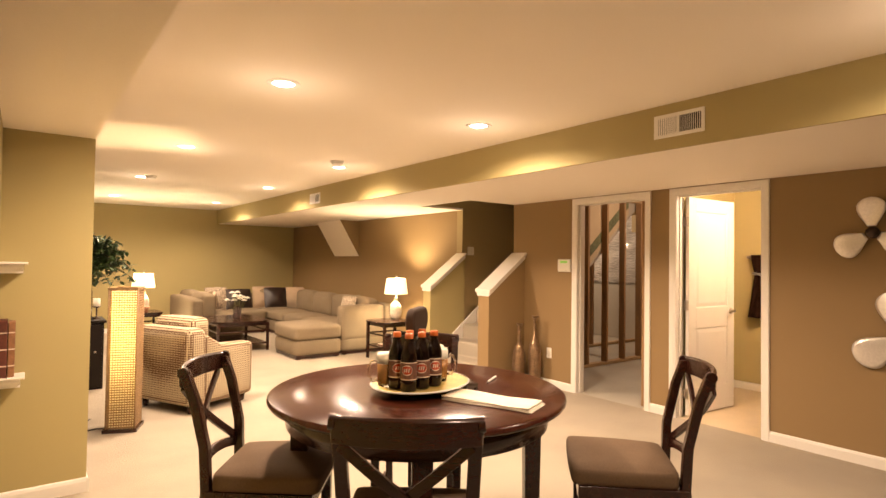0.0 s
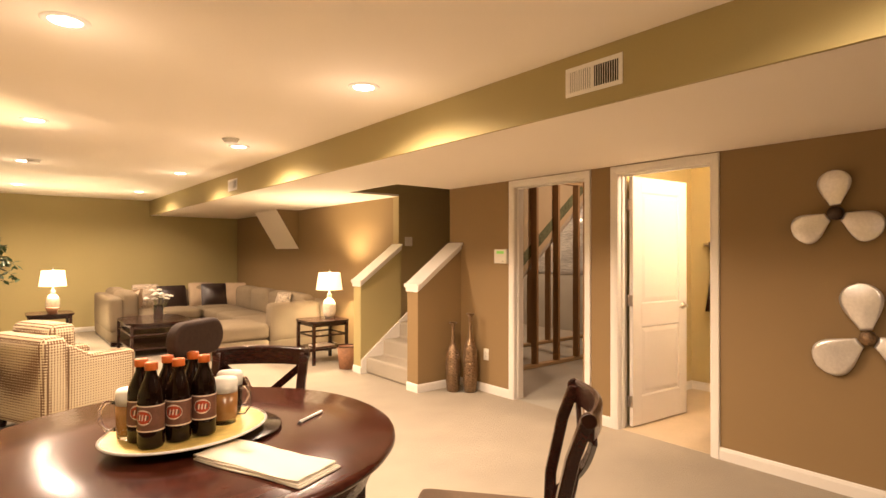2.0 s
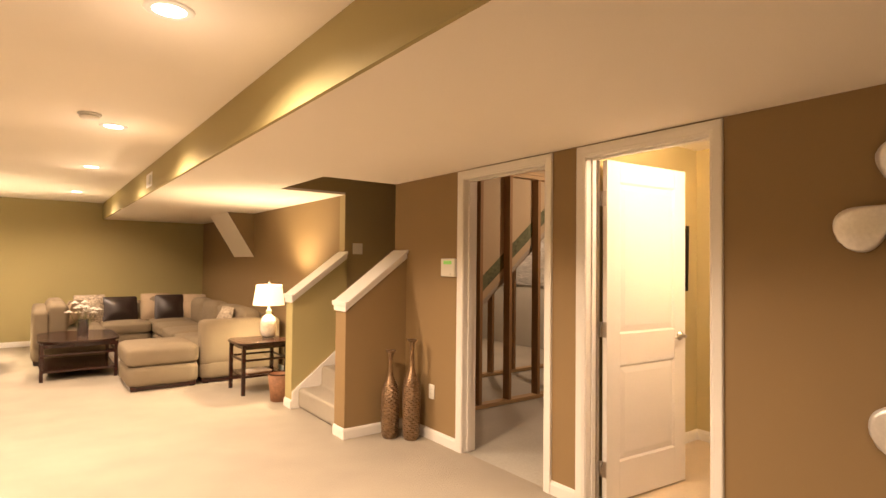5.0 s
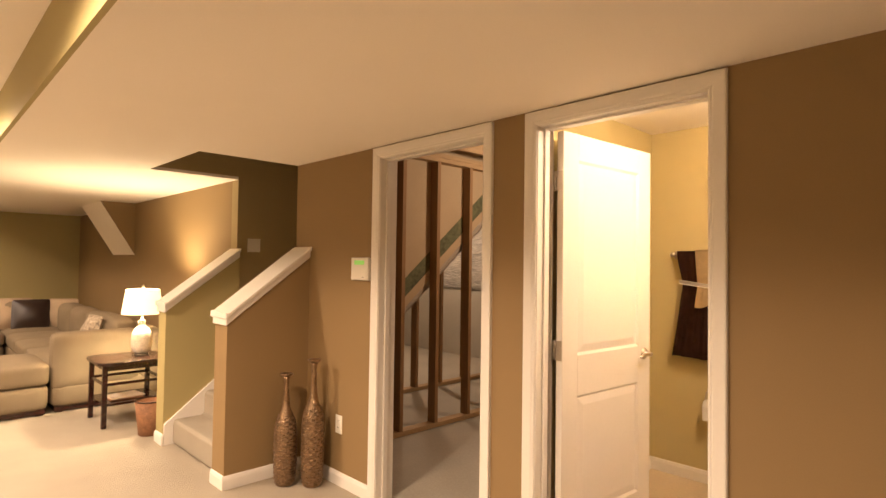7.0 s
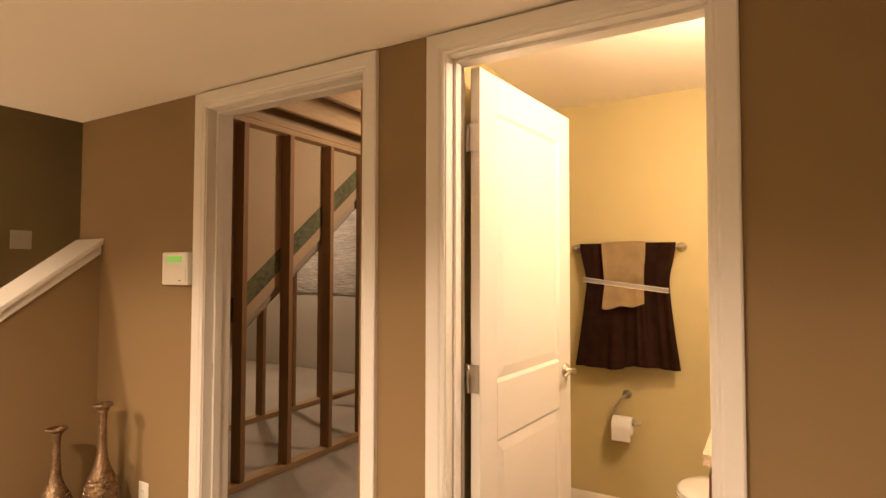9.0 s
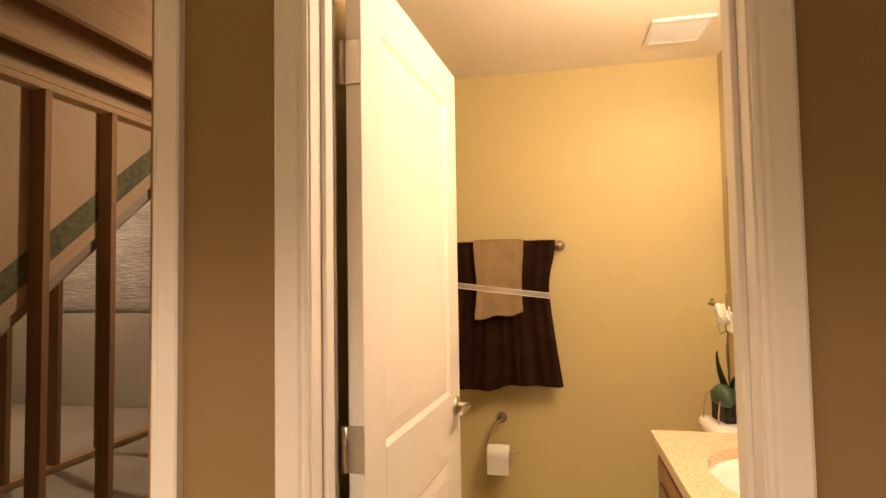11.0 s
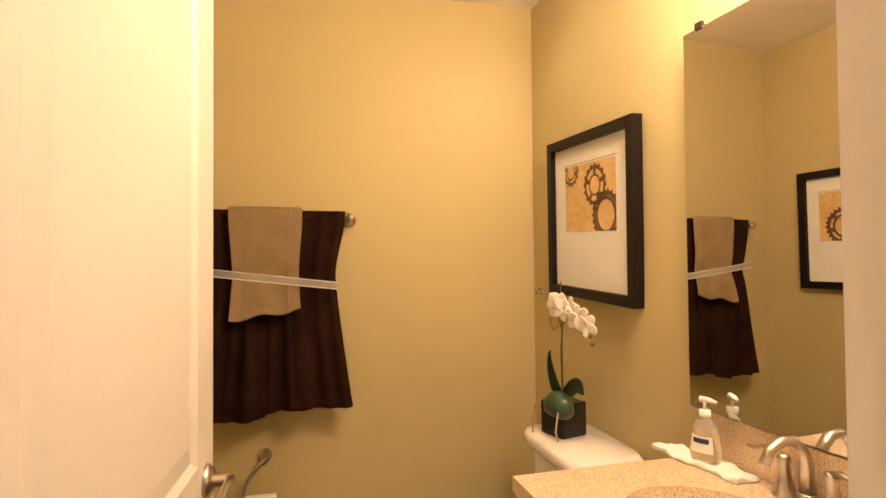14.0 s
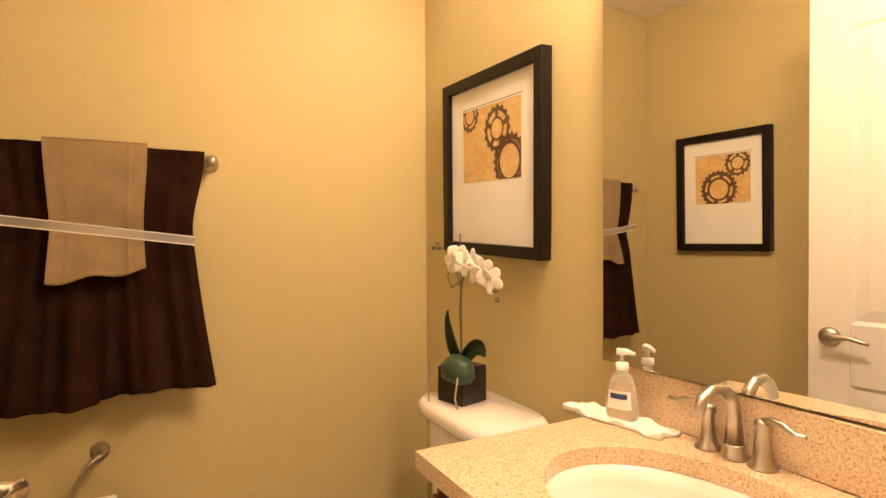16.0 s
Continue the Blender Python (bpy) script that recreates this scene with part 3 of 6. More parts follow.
def propeller(cy, cz, r, turn, hub):
    """A three-bladed metal propeller hung flat on the east wall."""
    t = thing("propeller_decoration", (WX - 0.035, cy, cz), "brushed metal three-bladed propeller hung on the brown wall", "wall decoration", "metal propellers on the wall")
    for k in range(3):
        a0 = radians(turn + 120 * k)
        bm = bmesh.new()
        rows = []
        N, W = 16, 8
        for i in range(N + 1):
            u = i / N
            d = 0.045 + (r - 0.045) * (1 - (1 - u) ** 1.15)
            half = r * 0.335 * (math.sin(math.pi * min(1, u ** 1.45 * 0.98 + 0.02)) ** 0.62 if u < 1 else 0) + 0.012 * (1 - u)
            row = []
            for j in range(W + 1):
                v = 2 * j / W - 1
                side = v * half
                yy = math.cos(a0) * d - math.sin(a0) * side
                zz = math.sin(a0) * d + math.cos(a0) * side
                row.append(bm.verts.new((-0.01 - 0.05 * v * half / 0.1 * 0.25 - 0.012 * (1 - v * v) * math.sin(math.pi * u), yy, zz)))
            rows.append(row)
        for p, q in zip(rows, rows[1:]):
            for j in range(W):
                try:
                    bm.faces.new((p[j], p[j + 1], q[j + 1], q[j]))
                except ValueError:
                    pass
        bmesh.ops.remove_doubles(bm, verts=bm.verts, dist=0.0004)
        bmesh.ops.solidify(bm, geom=bm.faces[:], thickness=0.004)
        part("blade", bm, M_BLADE, t, smooth=True)
    m = Matrix.Rotation(radians(90), 4, "Y")
    bm = lathe(bmesh.new(), [(0.035, -0.035), (0.040, -0.01), (0.040, 0.02), (0.030, 0.03), (0.026, 0.03)], 24)
    bmesh.ops.transform(bm, matrix=m, verts=bm.verts)
    part("hub", bm, M_HUB if hub else M_BRONZE, t, "dark round hub", smooth=True)


propeller(1.545, 1.655, 0.255, 88, True)
propeller(1.392, 0.935, 0.315, 82, False)


# ---- shelves and books on the partition ----
def wall_shelf(z, x1):
    t = thing("wall_shelf", (0.4395, LWY, z), "white moulded floating shelf on the olive wall", "shelf", "floating shelves")
    part("board", boxes((0.001, x1 - 0.4395, -0.16, 0, -0.012, 0)), M_TRIM, t, bevel=0.003)
    part("moulding", prism(bmesh.new(), [(0, -0.012), (-0.14, -0.012), (-0.14, -0.03), (-0.12, -0.05), (-0.12, -0.062), (0, -0.062)], 0.001, x1 - 0.4395 - 0.02, "x"), M_TRIM, t, bevel=0.002)


wall_shelf(1.372, 0.57)
wall_shelf(0.745, 0.57)
for k, (w, h, d) in enumerate(((0.045, 0.31, 0.13), (0.03, 0.30, 0.12))):
    x = 0.4395 + 0.005 + k * 0.048
    t = thing("book", (x, LWY - 0.015, 0.745), "tall dark red leather-bound book on the white shelf" if k == 0 else "tan cloth-bound book on the white shelf", "book", "books on the shelf")
    part("cover", boxes((0, w, -d, 0, 0, h)), M_BOOK if k == 0 else M_TERRA, t, bevel=0.003)
    for q in (0.06, 0.15, 0.24):
        part("spine_band", boxes((0.001, w - 0.001, -d - 0.003, -d + 0.004, q, q + 0.006)), M_LABELCR, t)

# ---- dining table and chairs ----
TX, TY, TZ, TR = 1.925, 2.265, 0.857, 0.628


def dining_table():
    t = thing("dining_table", (TX, TY, 0), "round dark cherry dining table with a glossy top", "table", rz=12)
    part("tabletop", lathe(bmesh.new(), [(TR - 0.03, TZ - 0.034), (TR - 0.008, TZ - 0.03), (TR, TZ - 0.018), (TR - 0.002, TZ - 0.006), (TR - 0.012, TZ), (0.30, TZ + 0.0001), (0.01, TZ + 0.0002)], 96), M_TOP, t, smooth=True)
    part("apron", lathe(bmesh.new(), [(TR - 0.10, TZ - 0.12), (TR - 0.075, TZ - 0.12), (TR - 0.07, TZ - 0.036), (TR - 0.10, TZ - 0.0345)], 64), M_DARK, t, smooth=True)
    for k in range(4):
        a = radians(45 + 90 * k)
        c, s = math.cos(a), math.sin(a)
        m = Matrix.Translation((c * 0.50, s * 0.50, 0)) @ Matrix.Rotation(a, 4, "Z")
        bm = bmesh.new()
        v = box(bm, -0.038, 0.038, -0.038, 0.038, 0, TZ - 0.037)
        for q in v[:4]:
            q.co.x, q.co.y = q.co.x * 0.72, q.co.y * 0.72
        bmesh.ops.transform(bm, matrix=m, verts=bm.verts)
        part("leg", bm, M_DARK, t, bevel=0.006)


dining_table()
SEAT_Z = 0.54


def dining_chair():
    """Origin on the floor under the back; the chair faces +y."""
    t = thing("dining_chair", (0, 0, 0), "dark cherry dining chair with a crossed back and brown suede seat", "chair", "chairs round the dining table")
    top = 0.985
    for s in (-1, 1):
        bm = bmesh.new()
        pts = [(s * 0.170, -0.07, 0), (s * 0.172, -0.015, 0.26), (s * 0.175, 0.012, SEAT_Z - 0.03), (s * 0.182, 0.005, 0.68), (s * 0.188, -0.035, 0.86), (s * 0.192, -0.075, top - 0.015)]
        rows = []
        for i, p in enumerate(pts):
            h = 0.019
            rows.append([bm.verts.new((p[0] + a * h, p[1] + b * 0.019, p[2])) for a, b in ((-1, -1), (1, -1), (1, 1), (-1, 1))])
        for a, b in zip(rows, rows[1:]):
            for i in range(4):
                bm.faces.new((a[i], a[(i + 1) % 4], b[(i + 1) % 4], b[i]))
        bm.faces.new(rows[0][::-1])
        bm.faces.new(rows[-1])
        part("back_post", bm, M_DARK, t, bevel=0.006)
    # curved top rail
    bm = bmesh.new()
    rows = []
    for i in range(13):
        u = 2 * i / 12 - 1
        y = -0.075 - 0.045 * (1 - u * u)
        z = top - 0.075
        hh = 0.078 + 0.006 * (1 - u * u)
        rows.append([bm.verts.new((0.206 * u, y + a, z + b)) for a, b in ((-0.013, 0), (0.012, 0), (0.010, hh - 0.008), (-0.002, hh), (-0.016, hh - 0.01))])
    for a, b in zip(rows, rows[1:]):
        for i in range(5):
            bm.faces.new((a[i], a[(i + 1) % 5], b[(i + 1) % 5], b[i]))
    bm.faces.new(rows[0][::-1])
    bm.faces.new(rows[-1])
    part("top_rail", bm, M_DARK, t, bevel=0.005)
    for s in (-1, 1):
        bm = tube(bmesh.new(), [(s * 0.194, -0.075, top - 0.020), (s * 0.214, -0.075, top - 0.018)], [0.024, 0.022], 16)
        part("rail_scroll", bm, M_DARK, t, smooth=True, bevel=0.004)
    for s in (-1, 1):
        bm = bmesh.new()
        rows = []
        for i in range(9):
            u = i / 8
            x = s * (-0.172 + 0.352 * u)
            z = 0.61 + 0.30 * u
            y = -0.004 - 0.085 * u ** 1.4 - 0.035 * math.sin(math.pi * u) + s * 0.004
            rows.append([bm.verts.new((x + a * 0.6, y + b, z - a * s * 0.8)) for a, b in ((-0.016, -0.008), (0.016, -0.008), (0.016, 0.008), (-0.016, 0.008))])
        for a, b in zip(rows, rows[1:]):
            for i in range(4):
                bm.faces.new((a[i], a[(i + 1) % 4], b[(i + 1) % 4], b[i]))
        bm.faces.new(rows[0][::-1])
        bm.faces.new(rows[-1])
        part("cross_slat", bm, M_DARK, t, bevel=0.003)
    bm = bmesh.new()
    rows = []
    for i in range(11):
        u = 2 * i / 10 - 1
        y, z = -0.004 - 0.028 * (1 - u * u), 0.590 + 0.022 * (1 - u * u)
        rows.append([bm.verts.new((0.176 * u, y + a, z + b)) for a, b in ((-0.010, -0.02), (0.010, -0.02), (0.010, 0.02), (-0.010, 0.02))])
    for a, b in zip(rows, rows[1:]):
        for i in range(4):
            bm.faces.new((a[i], a[(i + 1) % 4], b[(i + 1) % 4], b[i]))
    bm.faces.new(rows[0][::-1])
    bm.faces.new(rows[-1])
    part("lower_rail", bm, M_DARK, t, "bowed lower rail", bevel=0.004)
    part("seat_frame", prism(bmesh.new(), [(-0.20, 0.0), (0.20, 0.0), (0.225, 0.43), (-0.225, 0.43)], SEAT_Z - 0.085, SEAT_Z - 0.025, "z"), M_DARK, t, bevel=0.006)
    bm = bmesh.new()
    cushion(bm, -0.218, 0.218, 0.036, 0.455, SEAT_Z - 0.03, SEAT_Z + 0.045, 0.022, 10)
    for q in bm.verts:
        q.co.x *= 0.90 + 0.13 * q.co.y / 0.45
    part("seat", bm, M_SEAT, t, "brown suede padded seat", smooth=True)
    for s in (-1, 1):
        bm = bmesh.new()
        v = box(bm, s * 0.2 - 0.021, s * 0.2 + 0.021, 0.38, 0.422, 0, SEAT_Z - 0.086)
        for q in v[:4]:
            q.co.x = s * 0.2 + (q.co.x - s * 0.2) * 0.7
        part("leg", bm, M_DARK, t, bevel=0.004)
        part("stretcher", bar(bmesh.new(), (s * 0.195, -0.03, 0.2), (s * 0.2, 0.39, 0.2), 0.018, 0.03), M_DARK, t, bevel=0.003)
    part("stretcher", bar(bmesh.new(), (-0.2, 0.2, 0.2), (0.2, 0.2, 0.2), 0.018, 0.03), M_DARK, t, bevel=0.003)
    return t


def chair_pose(rx, ry, tx, ty):
    """rx, ry: middle of the top rail; tx, ty: where the chair looks."""
    a = math.atan2(ty - ry, tx - rx) - math.pi / 2
    c, s = math.cos(a), math.sin(a)
    return Matrix.Translation((rx - s * 0.085, ry + c * 0.085, 0)) @ Matrix.Rotation(a, 4, "Z")


chair = dining_chair()
POSES = [(1.385, 1.545, 1.385 + 0.62, 1.545 + 0.785), (1.16, 2.745, 1.16 + 0.80, 2.745 - 0.60), (2.40, 2.915, 2.40 - 0.61, 2.915 - 0.79), (2.86, 1.51, 2.86 - 0.68, 1.51 + 0.73)]
for p in POSES[1:]:
    copy_thing(chair, chair_pose(*p))
chair.matrix_basis = chair_pose(*POSES[0])


# ---- on the dining table ----
def tray():
    t = thing("tray", (1.922, 2.243, TZ + 0.012), "oval golden serving tray on the dining table", "tray", rz=20)
    part("plate", lathe(bmesh.new(), [(0.13, 0.001), (0.17, 0.004), (0.235, 0.016), (0.242, 0.018), (0.236, 0.022), (0.17, 0.011), (0.10, 0.009), (0.01, 0.009)], 56, sx=0.99, sy=0.80), M_TRAY, t, smooth=True)
    part("rim", lathe(bmesh.new(), [(0.237, 0.0215), (0.243, 0.0185), (0.247, 0.022), (0.241, 0.026)], 56, sx=0.99, sy=0.80, close=False), M_WHITE, t, "pale rim", smooth=True)


tray()
t = thing("lazy_susan", (2.01, 2.27, TZ), "dark round turntable board under the serving tray", "turntable")
part("board", lathe(bmesh.new(), [(0.15, 0.001), (0.150, 0.004), (0.196, 0.006), (0.198, 0.009), (0.194, 0.0115), (0.01, 0.012)], 56), M_SMOKED, t, smooth=True)


def bottle(x, y, rz):
    t = thing("bottle", (x, y, TZ + 0.0215), "dark root beer bottle with an orange cap and brown label", "bottle", "bottles on the tray", rz)
    part("body", lathe(bmesh.new(), [(0.020, 0), (0.031, 0.003), (0.0345, 0.012), (0.0345, 0.06), (0.0335, 0.065), (0.0335, 0.115), (0.0345, 0.12), (0.0345, 0.14), (0.031, 0.160), (0.022, 0.182), (0.0155, 0.198), (0.0135, 0.21), (0.0135, 0.222)], 28), M_COLA, t, "dark glossy bottle", smooth=True)
    part("cap", lathe(bmesh.new(), [(0.0165, 0.213), (0.017, 0.215), (0.017, 0.231), (0.015, 0.234), (0.002, 0.235)], 24), M_CAP, t, "orange screw cap", smooth=True)
    part("label", lathe(bmesh.new(), [(0.0347, 0.050), (0.0347, 0.122)], 28, close=False), M_LABEL, t, "printed brown label", smooth=True)
    for z in (0.051, 0.118):
        part("label_band", lathe(bmesh.new(), [(0.0350, z), (0.0350, z + 0.0035)], 28, close=False), M_LABELCR, t, smooth=True)

    def badge(w, h, r, material, name):
        bm = bmesh.new()
        c = bm.verts.new((0, -r, 0.09))
        ring = [bm.verts.new((r * math.sin(w * math.cos(a)), -r * math.cos(w * math.cos(a)), 0.09 + h * math.sin(a))) for a in [2 * math.pi * i / 20 for i in range(20)]]
        for i in range(20):
            bm.faces.new((c, ring[i], ring[(i + 1) % 20]))
        part(name, bm, material, t, smooth=True)

    badge(0.68, 0.021, 0.0349, M_LABELCR, "badge_rim")
    badge(0.58, 0.017, 0.0353, M_LABELRD, "badge")
    for k, q in enumerate((-0.25, 0.0, 0.25)):
        bm = bmesh.new()
        r = 0.0357
        vs = [bm.verts.new((r * math.sin(q + a), -r * math.cos(q + a), 0.09 + b)) for a, b in ((-0.08, -0.008), (0.03, -0.008), (0.09, 0.008), (-0.02, 0.008))]
        bm.faces.new(vs)
        part("badge_mark", bm, M_LABELCR, t)


d = Vector((0.985, 0.17))
e = Vector((-0.17, 0.985))
for i in range(3):
    for j in range(2):
        p = Vector((1.806, 2.165)) + d * (0.0735 * i) + e * (0.0725 * j)
        bottle(p.x, p.y, -35 + 12 * (i - 1) + 25 * (j == 1))


def mug(x, y, rz, liquid):
    t = thing("beer_mug", (x, y, TZ + 0.0215), "clear glass mug filled with a drink and foam on top", "mug", "mugs on the tray", rz)
    part("glass", lathe(bmesh.new(), [(0.030, 0), (0.036, 0.002), (0.038, 0.02), (0.041, 0.13), (0.0385, 0.13), (0.0365, 0.014), (0.003, 0.012)], 32), M_GLASS, t, "clear glass", smooth=True)
    part("drink", lathe(bmesh.new(), [(0.034, 0.013), (0.0372, 0.018), (0.0393, 0.098), (0.002, 0.099)], 28), liquid, t, smooth=True)
    part("foam", lathe(bmesh.new(), [(0.0394, 0.0995), (0.0405, 0.134), (0.036, 0.142), (0.01, 0.145)], 28), M_PETAL, t, "cream foam", smooth=True)
    part("handle", tube(bmesh.new(), [(0.040, 0, 0.105), (0.065, 0, 0.108), (0.078, 0, 0.085), (0.076, 0, 0.05), (0.060, 0, 0.026), (0.039, 0, 0.028)], 0.0055, 10), M_GLASS, t, "glass handle", smooth=True)


mug(2.032, 2.262, -20, M_AMBER)
mug(1.778, 2.290, 165, M_AMBER)
mug(2.075, 2.345, 20, M_COLA)


def napkin():
    t = thing("folded_towel", (2.027, 1.902, TZ), "folded cream cloth lying on the dining table", "cloth")
    m = Matrix.Rotation(radians(-67), 4, "Z")
    for k in range(3):
        bm = bmesh.new()
        cushion(bm, -0.190 + 0.006 * (k % 2), 0.190 - 0.005 * k, -0.076 + 0.002 * k, 0.078 - 0.004 * k, 0.001 + 0.0052 * k, 0.0066 + 0.0052 * k, 0.001, 16)
        for q in bm.verts:
            q.co.z += 0.0022 * math.sin(19 * q.co.x + 2 * k) * (1 if k else 0.2) + (0.0012 * math.sin(70 * q.co.y + 25 * q.co.x) if k == 2 else 0)
            q.co.y += 0.0025 * math.sin(23 * q.co.x + k)
        bmesh.ops.transform(bm, matrix=m, verts=bm.verts)
        part("layer", bm, M_CLOTH, t, smooth=True)


napkin()
t = thing("pen", (2.297, 2.203, TZ + 0.0055), "white pen lying on the dining table", "pen", rz=31)
part("barrel", tube(bmesh.new(), [(-0.06, 0, 0), (0.068, 0, 0)], 0.0048, 12), M_PAPER, t, smooth=True)
part("tip", tube(bmesh.new(), [(-0.0605, 0, 0), (-0.076, 0, -0.003)], [0.0042, 0.001], 10), M_BLACK, t, smooth=True)


def ice_bucket():
    t = thing("ice_bucket", (1.955, 2.415, TZ + 0.036), "dark round bucket with its lid standing open", "bucket", rz=0)
    part("bucket", lathe(bmesh.new(), [(0.045, 0), (0.052, 0.004), (0.066, 0.175), (0.070, 0.180), (0.066, 0.182), (0.061, 0.175), (0.047, 0.012), (0.01, 0.01)], 36), M_DKPOT, t, smooth=True)
    bm = bmesh.new()
    pts = []
    for cx, a0 in ((0.066, -90), (-0.066, 90)):
        for i in range(13):
            q = radians(a0 + 15 * i)
            pts.append((cx + 0.058 * math.cos(q), 0.058 * math.sin(q)))
    prism(bm, pts, -0.022, 0.022)
    bmesh.ops.transform(bm, matrix=Matrix.Translation((0.016, -0.066, 0.248)) @ Matrix.Rotation(radians(40), 4, "Z"), verts=bm.verts)
    part("lid", bm, M_LID, t, "matt dark brown padded lid", bevel=0.014, seg=4)
    part("hinge", boxes((-0.012, 0.006, -0.074, -0.056, 0.168, 0.205)), M_DKPOT, t)


ice_bucket()


# ---- floor vases ----
def floor_vase(x, y, h, seed):
    t = thing("floor_vase", (x, y, 0), "tall hammered bronze floor vase with a narrow neck", "vase", "bronze vases by the stairs")
    s = h / 0.80
    prof = [(0.052, 0), (0.060, 0.01), (0.067, 0.06), (0.071, 0.16), (0.072, 0.28), (0.070, 0.38), (0.064, 0.44), (0.050, 0.49), (0.033, 0.53), (0.023, 0.57), (0.018, 0.63), (0.015, 0.72), (0.018, 0.76), (0.025, 0.778)]
    part("body", lathe(bmesh.new(), [(r, z * s) for r, z in prof] + [(0.021, 0.778 * s)], 32), M_BRONZE, t, "hammered bronze body", smooth=True)
    part("lip", lathe(bmesh.new(), [(0.026, 0.779 * s), (0.040, 0.79 * s), (0.042, 0.796 * s), (0.036, 0.80 * s), (0.02, 0.795 * s), (0.012, 0.76 * s)], 28, close=False), M_BRONZE, t, smooth=True)
    rng = random.Random(seed)
    bm = bmesh.new()
    for row in range(26):
        z = (0.03 + 0.018 * row) * s
        for (r0, z0), (r1, z1) in zip(prof, prof[1:]):
            if z0 * s <= z <= z1 * s:
                r = r0 + (r1 - r0) * (z - z0 * s) / ((z1 - z0) * s)
        n = 9
        for k in range(n):
            a = 2 * math.pi * (k + 0.5 * (row % 2)) / n + rng.uniform(-0.1, 0.1)
            m = Matrix.Translation((0.985 * r * math.cos(a), 0.985 * r * math.sin(a), z)) @ Matrix.Rotation(a, 4, "Z") @ Matrix.Diagonal((0.005, 0.019 * r / 0.066, 0.0085, 1))
            bmesh.ops.create_icosphere(bm, subdivisions=1, radius=1, matrix=m)
    part("hammered_relief", bm, M_BRONZE, t, "raised hammered scales", smooth=True)


floor_vase(5.10, 4.80, 0.705, 3)
floor_vase(5.22, 4.67, 0.80, 4)


